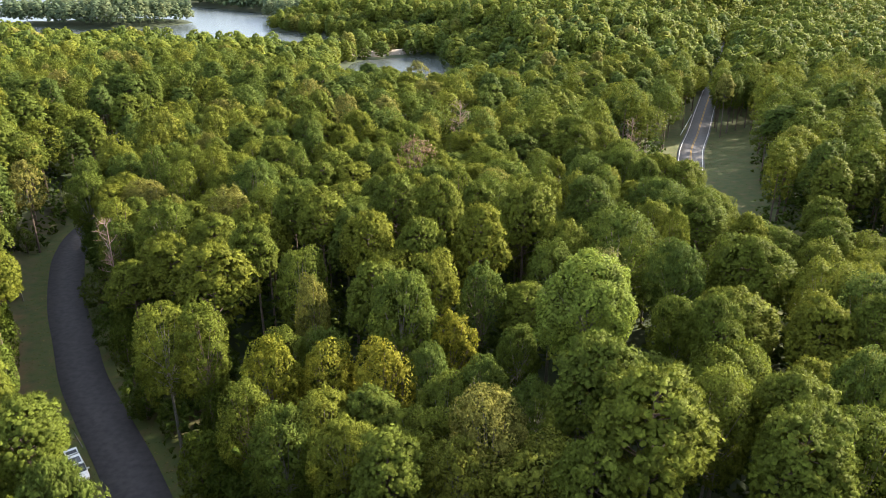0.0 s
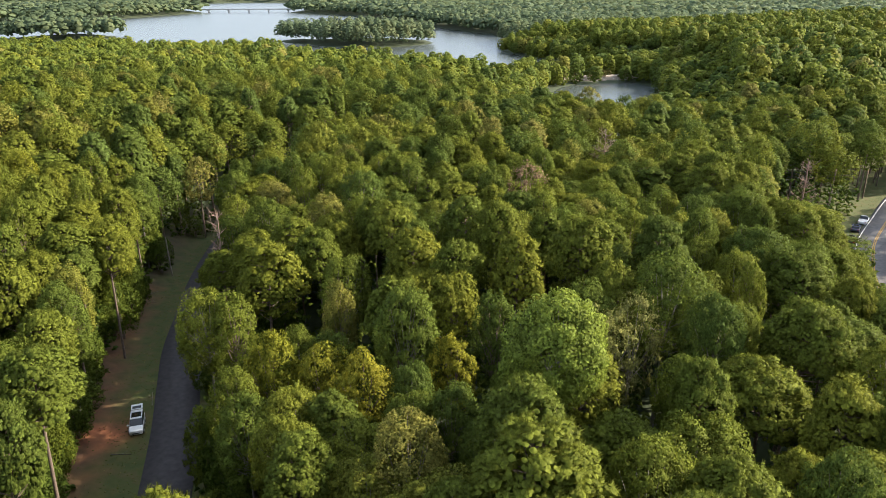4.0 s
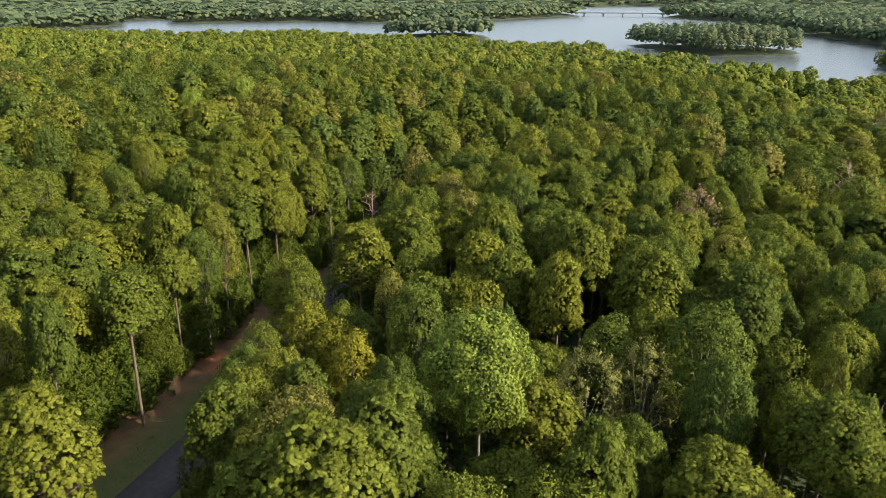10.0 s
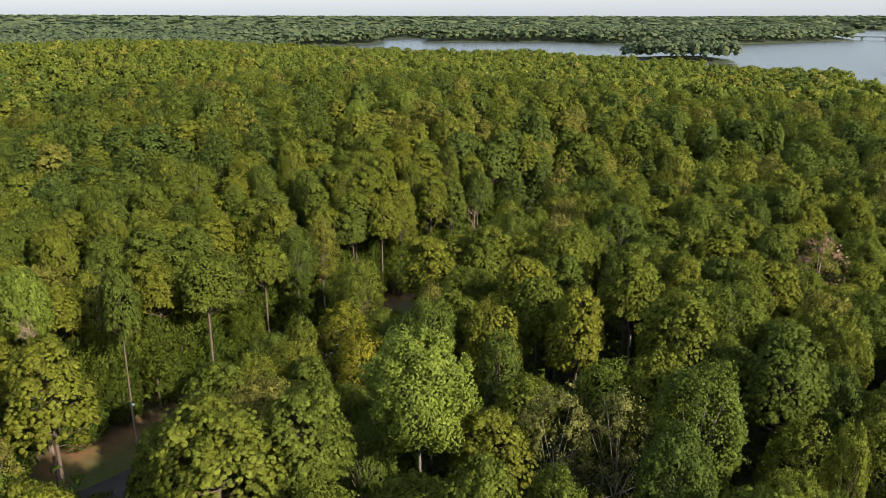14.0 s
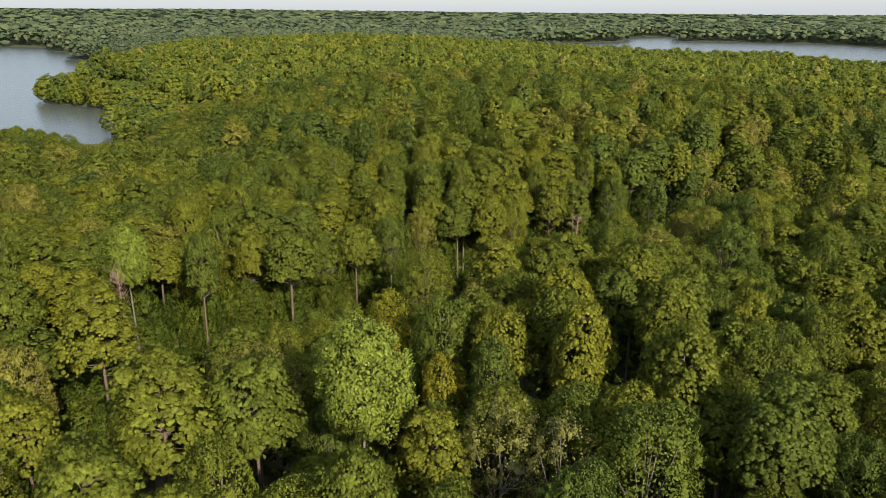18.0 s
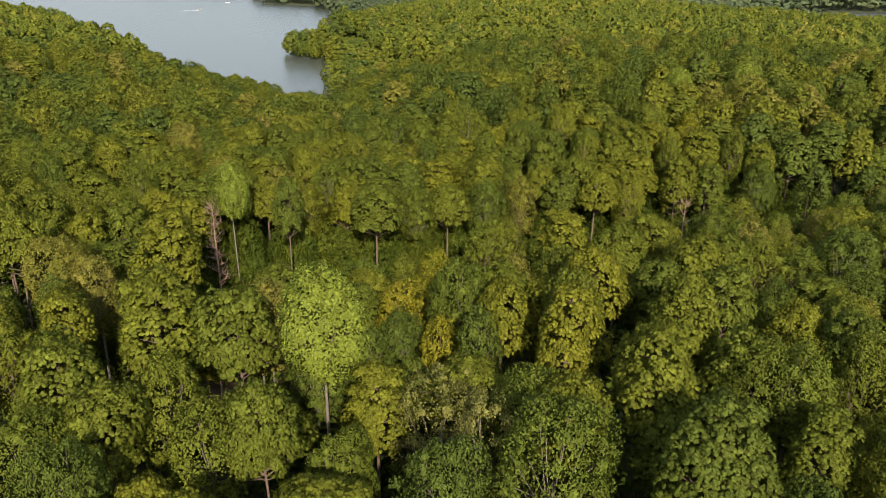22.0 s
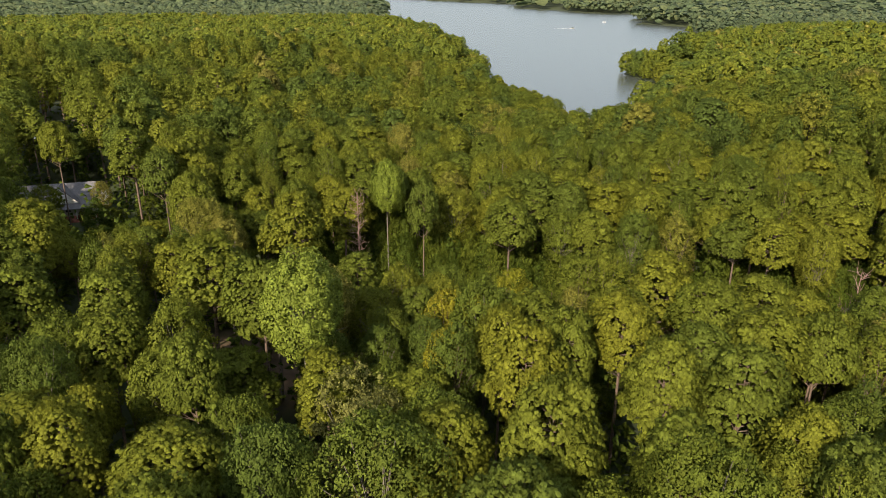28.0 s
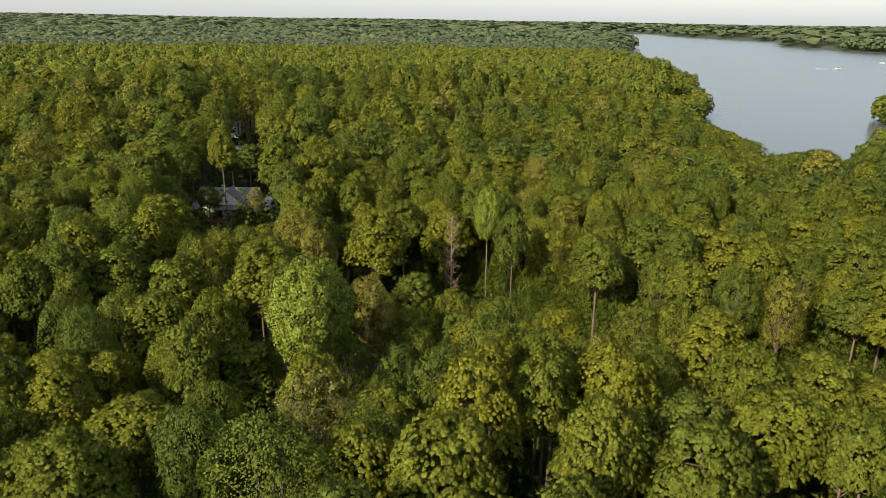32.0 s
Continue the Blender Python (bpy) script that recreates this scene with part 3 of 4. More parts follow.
kind_of_tree("sapling", "sapling", "young understory tree in the shade of the wood", "sapling",
             [broadleaf(101 + i, 9, 2.7, 0.8, 36, 130, 0.16, limbs=False) for i in range(4)], m_under, m_bark)


def plant(key, x, y, top=None, R=None, variant=None, turn=0.0, H0=None):
    kd = KINDS[key]
    k = kd["n"] % len(kd["shapes"]) if variant is None else variant % len(kd["shapes"])
    kd["n"] += 1
    trunk, crown = kd["shapes"][k]
    z = float(terrain(np.array([x]), np.array([y]))[0])
    size = kd.setdefault("size", {})
    if k not in size:
        co = np.empty(len(crown.vertices) * 3, np.float32)
        crown.vertices.foreach_get("co", co)
        co = co.reshape(-1, 3)
        size[k] = (float(co[:, 2].max()), float(np.percentile(np.hypot(co[:, 0], co[:, 1]), 97)))
    sz = 1.0 if top is None else (top - z) / size[k][0]
    sr = sz if R is None else R / size[k][1]
    root = new(kd["name"])
    root.empty_display_size = 0.5
    root.matrix_basis = pose(x, y, z, 0, 0, turn) @ Matrix.Diagonal((sr, sr, sz, 1))
    tagged(root, kd["label"], kd["category"], "trees of the wood")
    np_part("trunk", trunk, root)
    np_part("crown", crown, root)
    return root


def dead_tree(x, y, top, R, base, limbs, seed, label):
    z = float(terrain(np.array([x]), np.array([y]))[0])
    root = new("dead_tree")
    root.matrix_basis = pose(x, y, z)
    tagged(root, label, "dead tree")
    np_part("trunk", mesh_np("trunk", *bare(seed, top - z, R, base, limbs), m_dead), root)


# ---- planting: trees that stand out ----
HEROES = [("poplar", 14.0, 61.6, 29.6, 4.6), ("grey", 16.5, 74, 23, 4.2), ("grey", 19.5, 79, 23.5, 3.6), ("oak", 22.5, 85, 26, 5.2), ("pine", 16, 44.5, 27.5, 5.2), ("pine", 13, 51.5, 26, 4.4),
          ("yellow", -6.3, 62, 19.8, 3.6), ("yellow", 1, 69.5, 19.2, 3.0), ("yellow", -12, 63.5, 19.0, 3.2), ("yellow", -17.5, 62.5, 19.5, 3.4), ("pine", -25.5, 36, 25.5, 3.3), ("gum", 32, 92, 24, 2.0),
          ("pine", -28, 78, 24, 4.8), ("pine", -10, 84.5, 26, 4.2), ("pine", -3, 83, 25.5, 3.6), ("pine", 4.5, 84, 27, 3.8), ("pine", 11, 91.5, 27.5, 4.4), ("pine", 0, 95, 27.5, 4.6),
          ("pine", -6.5, 98.5, 26.5, 4.2), ("pine", -17, 96, 25.5, 4.6), ("pine", -24.5, 86.5, 23.5, 4.0), ("pine", -4, 30.5, 26, 4.6), ("pine", 26, 42.5, 25.5, 4.4), ("pine", 26, 62.5, 25, 3.8),
          ("pine", 20.5, 97, 27, 4.4), ("pine", -34.5, 47, 23, 4.4), ("gum", -51, 67.5, 22, 3.2), ("pine", -56.5, 80, 22.5, 4.2), ("oak", -43.5, 51, 20, 3.8), ("pine", -44, 44.5, 21, 3.8),
          ("oak", -69, 41, 21, 4.6), ("oak", -35, 33, 22, 4.4), ("poplar", -26, 26, 26.5, 3.2), ("oak", -15, -7, 25.5, 6.0), ("pine", 33, 33, 25, 4.4), ("pine", 36, 79, 24.5, 5.2),
          ("pine", -31, 89.5, 23.5, 4.2), ("pine", -52.5, 61, 24.5, 3.8), ("oak", 28, 78, 24, 3.6), ("oak", 40, 9, 25, 4.8), ("yellow", -88, 95, 28, 3.0), ("poplar", -118, 93, 33.5, 3.4),
          ("poplar", -122, 108, 35, 3.8), ("gum", -82, 104, 26.5, 3.4), ("brown", -5, 131, 24.5, 4.2), ("pine", 12.5, -22, 31, 3.2), ("sapling", 9, -24, 13.5, 1.8), ("sapling", 18, -28, 13, 2.6), ("oak", 21, -30, 28, 4.5), ("oak", 16, -21.5, 19.5, 3.0), ("gum", 6.2, -22, 18.5, 2.0)]
taken = []
for key, x, y, top, R in HEROES:
    plant(key, x, y, top, R, turn=float(rng.uniform(0, 360)))
    taken.append((x, y, R))


for x, y, top, R, base, limbs, seed, label in (
        (-18.4, 27.6, 22, 2.3, 8.5, 44, 301, "dead pine snag with reddish bare limbs"),
        (4, 171, 23.5, 4.5, 10, 34, 303, "bare grey tree rising out of the canopy"), (-48, 95, 20.5, 2.6, 8, 26, 304, "bare grey tree beside the lane"),
        (49, 183, 17, 4.0, 4, 40, 306, "bare beige tree near the road")):
    dead_tree(x, y, top, R, base, limbs, seed, label)
    taken.append((x, y, 1.5))


def view_side(x, y):
    """The stretch of the plan that the flight looks over."""
    return np.where(y > 60, x < 0.62 * y + 28, np.where(y > 0, x < 64, x < 50 - 0.13 * y))


def west_of(x, y, road):
    r = np.array(sorted(road, key=lambda p: p[1]))
    return x < np.interp(y, r[:, 1], r[:, 0])


def open_ground(x, y, d):
    ok = (shore(x, y) > 1.5) & view_side(x, y)
    w = west_of(x, y, LOCAL_ROAD)
    ok &= seg_dist(x, y, LOCAL_ROAD, False) > np.where(w, np.where((y > 25) & (y < 128), np.where(y < 78, 11.0, 9.0), 4.5), 4.3)
    w = west_of(x, y, MAIN_ROAD)
    wide = (y > 150) & (y < 232)
    ok &= seg_dist(x, y, MAIN_ROAD, False) > np.where(wide, np.where(w, 8.0, 17.0), np.where(y > 240, 4.1, 5.5 + d))
    for hx, hy, hr in YARDS:
        ok &= np.hypot(x - hx, y - hy) > hr
    ok &= ~(seg_dist(x, y, [(-66, 456), (-20, 486)], False) < 8)
    return ok


YARDS = [(10, -35, 10.5), (0, -75, 7.0), (5, -97, 8.0), (8, -3, 5.5), (1, -38, 5.0)]


def sunk(x, y):
    """How high trees may grow: low below the houses, and lower towards the grass by the main road."""
    lim = np.where((np.abs(x - 10 - 0.13 * (y + 33)) < 10) & (y > -30) & (y < 40), 7.5 + 0.27 * (y + 33), 99.0)
    lim = np.where((np.abs(x - 0.17 * (y + 72)) < 5) & (y > -72) & (y < -38), np.minimum(lim, 17.6 + 0.25 * (y + 72)), lim)
    lim = np.where((np.abs(x + 6) < 15) & (np.abs(y - 60) < 9), np.minimum(lim, 18.0), lim)
    a, d = np.arctan2(x - 14, y - 1), np.hypot(x - 14, y - 1)
    edge = np.interp(a, [0.15, 0.21, 0.24, 0.26, 0.283, 0.30, 0.37], [204, 200, 194, 179, 165, 155, 140])
    return np.where((a > 0.15) & (a < 0.40) & (d > 70) & (d < edge + 3), np.minimum(lim, 53 * (1 - d / edge) + 3.2), lim)


# near wood: one by one
pts = []
S = 6.6
for j in range(-16, 17):
    for i in range(-16, 17):
        x, y = 1 + (i + 0.5 * (j % 2)) * S + rng.uniform(-1.7, 1.7), 69 + j * S * 0.9 + rng.uniform(-1.7, 1.7)
        pts.append((x, y, rng.uniform()))
pts = np.array(pts)
keep = open_ground(pts[:, 0], pts[:, 1], 2.4) & (seg_dist(pts[:, 0], pts[:, 1], GLADE, False) > 6.2) & (np.hypot(pts[:, 0] - 1, pts[:, 1] - 69) < 92)
for x, y, q in pts[keep]:
    R = rng.uniform(2.9, 4.5)
    if any((x - a) ** 2 + (y - c) ** 2 < (0.66 * (R + r)) ** 2 for a, c, r in taken):
        continue
    patch = waves(np.array(x), np.array(y), 21.0)
    key = "pine" if q < 0.5 + 0.35 * patch else ("oak" if q < 0.84 else "gum")
    z = float(terrain(np.array([x]), np.array([y]))[0])
    top = z + 21 + 2.2 * float(waves(np.array(x), np.array(y), 13.0)) + rng.uniform(-2.2, 1.8) * (0.95 if key in ("gum", "yellow") else 1.0)
    limit = float(sunk(np.array(x), np.array(y)))
    if limit - z < 3:
        continue
    if top > limit:
        key, top, R = "sapling" if limit - z < 11 else key, limit, max(2.2, R * (limit - z) / (top - z))
    plant(key, x, y, top, R * (0.85 if key in ("gum", "yellow") else 1.1), turn=float(rng.uniform(0, 360)))


# understory between the tall trees and along the edge of the wood
for j in range(-13, 14):
    for i in range(-13, 14):
        x, y = 4 + i * 7.4 + rng.uniform(-3, 3), 72 + j * 6.8 + rng.uniform(-3, 3)
        size = rng.uniform(5.5, 12)
        turn = float(rng.uniform(0, 360))
        px, py = np.array([x]), np.array([y])
        for _ in range(2):
            ex, ey = np.array([x + rng.uniform(-3, 3)]), np.array([y + rng.uniform(-3, 3)])
            if 4.5 < seg_dist(ex, ey, LOCAL_ROAD, False)[0] < 17 and seg_dist(ex, ey, GLADE, False)[0] > 4.5 and ey[0] < 135 and open_ground(ex, ey, 0.3)[0]:
                plant("sapling", float(ex[0]), float(ey[0]), float(terrain(ex, ey)[0]) + rng.uniform(5, 13), rng.uniform(1.8, 2.8), turn=turn)
        if math.hypot(x - 1, y - 69) < 88 and open_ground(px, py, 0.8)[0] and (seg_dist(px, py, LOCAL_ROAD, False)[0] < 17 or rng.uniform() < 0.16):
            plant("sapling", x, y, float(terrain(px, py)[0]) + size, rng.uniform(2.0, 3.4), turn=turn)


# leafy edge of the wood along the far verge of the lane
lane = spline(LOCAL_ROAD, 3.2)
away = np.gradient(lane, axis=0)
away = np.stack([-away[:, 1], away[:, 0]], -1) / np.linalg.norm(away, axis=1)[:, None]
for (x, y), (ux, uy) in zip(lane, away):
    for off, low, high in ((12.5, 5, 10), (15.0, 9, 15), (17.5, 11, 16)):
        ex, ey = x + ux * off + rng.uniform(-1, 1), y + uy * off + rng.uniform(-1, 1)
        if 18 < y < 125 and open_ground(np.array([ex]), np.array([ey]), 0.3)[0]:
            plant("sapling", ex, ey, ground_z(ex, ey) + rng.uniform(low, high), rng.uniform(2.2, 3.2), turn=float(rng.uniform(0, 360)))


# low growth over the floor of the wood
gu = np.random.default_rng(12)
ux, uy = gu.uniform(-165, 150, 11000), gu.uniform(-95, 235, 11000)
m = (np.hypot(ux - 1, uy - 69) < 165) & open_ground(ux, uy, 0.6) & (seg_dist(ux, uy, GLADE, False) > 4.5)
ux, uy = ux[m], uy[m]
uz = terrain(ux, uy)
tall = gu.uniform(2.0, 12.5, len(ux))
lv, lt = [], []
for q in (0.1, 0.2, 0.3, 0.4, 0.5, 0.6, 0.7, 0.8, 0.9, 1.0):
    lv.append(np.c_[ux + gu.normal(0, 0.7, len(ux)), uy + gu.normal(0, 0.7, len(ux)), uz + tall * q * gu.uniform(0.7, 1.1, len(ux))])
c = np.concatenate(lv)
gvert, gface, gn = puffs(gu, c, gu.normal(0, 0.6, (len(c), 3)) + (0, 0, 1), 0.55)
low = foliage("undergrowth_leaves", [(0, (0.040, 0.068, 0.012)), (1, (0.080, 0.105, 0.015))], joined=True, grain=4.0)
tagged(new("undergrowth", mesh_np("undergrowth", gvert, gface, low, {"tint": np.repeat(np.tile(gu.uniform(0, 1, len(ux)), 10), 7)}, normals=gn)),
       "shady green undergrowth covering the floor of the wood", "undergrowth", kind="stuff")


# ---- the wood further off ----
def woods(name, label, r0, r1, spacing, shapes, hgt, seed, leaf, wide=(0.5, 0.78)):
    g = np.random.default_rng(seed)
    k = int(r1 / spacing) + 1
    ii, jj = np.meshgrid(np.arange(-k, k + 1), np.arange(-k, k + 1))
    x = (1 + (ii + 0.5 * (jj % 2)) * spacing + g.uniform(-0.33, 0.33, ii.shape) * spacing).ravel()
    y = (69 + jj * spacing * 0.92 + g.uniform(-0.33, 0.33, ii.shape) * spacing).ravel()
    r = np.hypot(x - 1, y - 69)
    m = (r >= r0) & (r < r1)
    x, y = x[m], y[m]
    m = view_side(x, y)
    x, y = x[m], y[m]
    m = open_ground(x, y, spacing * 0.42)
    x, y = x[m], y[m]
    z = terrain(x, y)
    h = g.uniform(hgt[0], hgt[1], len(x))
    if r1 < 700:
        h *= 0.74 + 0.26 * np.clip(shore(x, y) / 70, 0, 1)
    w = spacing * g.uniform(*wide, len(x))
    a = g.uniform(0, 6.28, len(x))
    tint = np.clip(g.beta(1.6, 1.9, len(x)) + 0.2 * waves(x, y, 60), 0, 1)
    pick = g.integers(0, len(shapes), len(x))
    vs, fs, ts, ns, o = [], [], [], [], 0
    for s, (v, f, vn) in enumerate(shapes):
        sel = np.flatnonzero(pick == s)
        if not len(sel):
            continue
        ca, sa = np.cos(a[sel])[:, None], np.sin(a[sel])[:, None]
        X = (v[:, 0] * ca - v[:, 1] * sa) * w[sel, None] + x[sel, None]
        Y = (v[:, 0] * sa + v[:, 1] * ca) * w[sel, None] + y[sel, None]
        Z = v[:, 2] * h[sel, None] + z[sel, None]
        vs.append(np.stack([X, Y, Z], -1).reshape(-1, 3))
        fs.append((f[None] + (np.arange(len(sel)) * len(v))[:, None, None]).reshape(-1, 3) + o)
        ts.append(np.repeat(tint[sel], len(v)))
        ns.append(np.stack([vn[:, 0] * ca - vn[:, 1] * sa, vn[:, 0] * sa + vn[:, 1] * ca, np.broadcast_to(vn[:, 2], X.shape)], -1).reshape(-1, 3))
        o += len(sel) * len(v)
    ob = new(name, mesh_np(name, np.concatenate(vs), np.concatenate(fs), leaf, {"tint": np.concatenate(ts)}, normals=np.concatenate(ns)))
    return tagged(ob, label, "woods", kind="stuff")


def unit_shape(v, f, vn):
    v = v.copy()
    v[:, :2] /= np.percentile(np.hypot(v[:, 0], v[:, 1]), 97)
    v[:, 2] /= v[:, 2].max()
    return v, f, vn


def whole_tree(shape):
    """Crown and trunk of a tree that stays at a distance, in one mesh."""
    (wv, wf), (cv, cf, cn) = shape
    me = mesh_np("tree", np.concatenate([cv, wv]), np.concatenate([cf, wf + len(cv)]), m_mid, normals=np.concatenate([cn, unit(wv * (1, 1, 0) + (0.001, 0, 0))]))
    me.materials.append(m_bark)
    me.polygons.foreach_set("material_index", np.r_[np.zeros(len(cf), np.int32), np.ones(len(wf), np.int32)])
    return me, float(cv[:, 2].max())


mid_broad = [whole_tree(broadleaf(200 + i, 20, 4.1, 7.5 + 1.2 * (i % 3), 58, 60, 0.24, limbs=False)) for i in range(8)]
mid_pine = [whole_tree(pine(220 + i, 21, 3.8, 9.0 + 1.4 * (i % 3), 46, 26, 0.44, 6)) for i in range(6)]
wood = new("middle_woods")
tagged(wood, "dense mixed pine and hardwood woods in late-summer green", "woods", kind="stuff")
S = 7.3
k = int(240 / S) + 1
ii, jj = np.meshgrid(np.arange(-k, k + 1), np.arange(-k, k + 1))
gr = np.random.default_rng(3)
px = (1 + (ii + 0.5 * (jj % 2)) * S + gr.uniform(-0.36, 0.36, ii.shape) * S).ravel()
py = (69 + jj * S * 0.9 + gr.uniform(-0.36, 0.36, ii.shape) * S).ravel()
r = np.hypot(px - 1, py - 69)
m = (r >= 92) & (r < 235) & open_ground(px, py, 1.5)
for a, c, rr in taken:
    m &= np.hypot(px - a, py - c) > rr * 0.9 + 2.0
px, py = px[m], py[m]
pz, lowness = terrain(px, py), 0.74 + 0.26 * np.clip(shore(px, py) / 70, 0, 1)
piney = waves(px, py, 34.0)
for x, y, z, low, q in zip(px, py, pz, lowness, piney):
    broad = gr.uniform() > 0.45 + 0.5 * q
    me, h0 = mid_broad[int(gr.integers(0, 8))] if broad else mid_pine[int(gr.integers(0, 6))]
    h = (21.0 + 1.8 * float(waves(np.array(x), np.array(y), 15.0)) + gr.uniform(-2.8, 2.6)) * low
    limit = float(sunk(np.array(x), np.array(y))) - z
    if limit < 6:
        continue
    h = min(h, limit)
    w = gr.uniform(0.78, 1.2) if broad else gr.uniform(0.8, 1.15)
    ob = new("tree", me)
    ob.parent = wood
    ob.matrix_basis = pose(x, y, z, 0, 0, gr.uniform(0, 360)) @ Matrix.Diagonal((w, w * gr.uniform(0.9, 1.1), h / h0, 1))
gp = np.random.default_rng(44)
mini = [broadleaf(240 + i, 20, 4.0, 7.5, 34, 8, 0.3, False, 0.72)[1] for i in range(7)] + [broadleaf(250 + i, 20.5, 3.7, 10.0, 28, 8, 0.3, False, 0.66, 0.8)[1] for i in range(5)]


def patch(cells):
    """A patch of wood: one tree in every cell of a grid, each with its own tint."""
    pieces, tints = [], []
    for cx, cy in cells:
        v, f, n = mini[int(gp.integers(0, len(mini)))]
        a, w, h = gp.uniform(0, 6.28), gp.uniform(0.8, 1.3), gp.uniform(0.76, 1.12)
        rot = np.array([[math.cos(a), -math.sin(a), 0], [math.sin(a), math.cos(a), 0], [0, 0, 1]])
        pieces.append((v @ rot.T * (w, w, h) + (cx + gp.uniform(-1.7, 1.7), cy + gp.uniform(-1.7, 1.7), 0), f, n @ rot.T))
        tints.append(np.full(len(v), np.clip(gp.beta(1.6, 1.7), 0, 1)))
    v, f, n = join(pieces)
    return mesh_np("tree_patch", v, f, m_woods, {"tint": np.concatenate(tints)}, normals=n)


P = 24.0
full = [patch([(i * 6.0 - 9, j * 6.0 - 9) for i in range(4) for j in range(4)]) for _ in range(8)]
mini = [broadleaf(260 + i, 19, 4.3, 0.3 + (i % 3), 44, 8, 0.3, False, 0.72, 1.1)[1] for i in range(7)]
lone = [patch([(0, 0)]) for _ in range(14)]
wood = new("distant_woods")
tagged(wood, "unbroken mixed woods sloping down to the lake", "woods", kind="stuff")
k = int(660 / P) + 1
ii, jj = np.meshgrid(np.arange(-k, k + 1), np.arange(-k, k + 1))
cx, cy = 1 + ii.ravel() * P, 69 + jj.ravel() * P
r = np.hypot(cx - 1, cy - 69)
m = (r > 228) & (r < 660)
m[m] &= view_side(cx[m] - 12, cy[m])
cx, cy = cx[m], cy[m]
edge = np.min([np.minimum(shore(cx + a, cy + b), 20) + 20 * open_ground(cx + a, cy + b, 0) for a in (-12, 0, 12) for b in (-12, 0, 12)], axis=0) < 36
edge |= np.hypot(cx - 1, cy - 69) < 250
for x, y, e, z in zip(cx, cy, edge, terrain(cx, cy)):
    if not e:
        ob = new("tree_patch", full[int(gp.integers(0, 8))])
        ob.parent = wood
        ob.matrix_basis = pose(x, y, z, 0, 0, 90 * int(gp.integers(0, 4))) @ Matrix.Diagonal((1, 1, gp.uniform(0.95, 1.06), 1))
        continue
    qx = x + np.array([-8, 0, 8] * 3) + gp.uniform(-2, 2, 9)
    qy = y + np.repeat([-8, 0, 8], 3) + gp.uniform(-2, 2, 9)
    good = open_ground(qx, qy, 1.0) & (np.hypot(qx - 1, qy - 69) > 235)
    d = shore(qx, qy)
    for a, c, zz, dd in zip(qx[good], qy[good], terrain(qx[good], qy[good]), d[good]):
        ob = new("tree", lone[int(gp.integers(0, 14))])
        ob.parent = wood
        low = 0.74 + 0.26 * min(1.0, dd / 70)
        ob.matrix_basis = pose(a, c, zz - 0.5, 0, 0, gp.uniform(0, 360)) @ Matrix.Diagonal((1, 1, low, 1))


# the wood goes on behind the flight
for y in np.arange(-250, 330, P):
    probe = np.arange(-400, 400, 1.0)
    edge = max(probe[view_side(probe, np.full(probe.shape, b))].max() for b in (y - 12, y, y + 12))
    x = np.arange(edge + 14, 300, P)
    yy = np.full(x.shape, float(y))
    m = (np.hypot(x - 1, yy - 69) < 330) & (shore(x, yy) > 20) & (seg_dist(x, yy, MAIN_ROAD, False) > 24)
    for a, z in zip(x[m], terrain(x[m], yy[m])):
        ob = new("tree_patch", full[int(gp.integers(0, 8))])
        ob.parent = wood
        ob.matrix_basis = pose(a, y, z, 0, 0, 90 * int(gp.integers(0, 4)))


def dome(seed, k, size, ragged=False):
    """A ragged crown of k leaf clumps that reaches down to the ground."""
    g = np.random.default_rng(seed)
    d = spread(g, k, -0.3)
    c = d * (2.6, 2.6, 7.5) * g.uniform(0.75, 1.1, (k, 1)) + (0, 0, 8.5)
    return unit_shape(*puffs(g, c, d * (1, 1, 0.6) + (0, 0, 0.25), size, ragged, d + (0, 0, 0.2)))


# woods beyond 650 m wear the leaf colour with haze painted in
woods("lakeside_woods", "woods on the islands and shores of the lake", 650, 840, 8.2, [dome(i, 34, 1.05, True) for i in range(12)], (14, 25), 5, m_far_haze)
woods("shore_woods", "woods along the far shores of the lake", 840, 1150, 9.5, [dome(60 + i, 9, 2.0) for i in range(12)], (15, 26), 15, m_far_haze)
woods("far_shore_woods", "woods on the far side of the lake", 1150, 1900, 13.0, [dome(40 + i, 4, 2.8) for i in range(10)], (16, 27), 8, m_far_haze, (0.55, 0.85))
woods("horizon_woods", "hazy wooded ridges out to the horizon", 1900, 4850, 36, [dome(20 + i, 2, 3.6) for i in range(8)], (18, 30), 6, m_far_haze, (0.55, 0.85))

# ---- paints and surfaces of small things ----
def plain(name, rgb, rough=0.5, metal=0.0, coat=0.0):
    m, n, l, b = nodes_of(name)
    t = n.new("ShaderNodeTexNoise")
    t.inputs["Scale"].default_value = 9.0
    c = n.new("ShaderNodeTexCoord")
    l.new(c.outputs["Object"], t.inputs["Vector"])
    r = ramp(n, [(0.3, tuple(v * 0.86 for v in rgb)), (0.7, tuple(min(1, v * 1.06) for v in rgb))])
    l.new(t.outputs[0], r.inputs[0]), l.new(r.outputs[0], b.inputs["Base Color"])
    b.inputs["Roughness"].default_value, b.inputs["Metallic"].default_value, b.inputs["Coat Weight"].default_value = rough, metal, coat
    return m


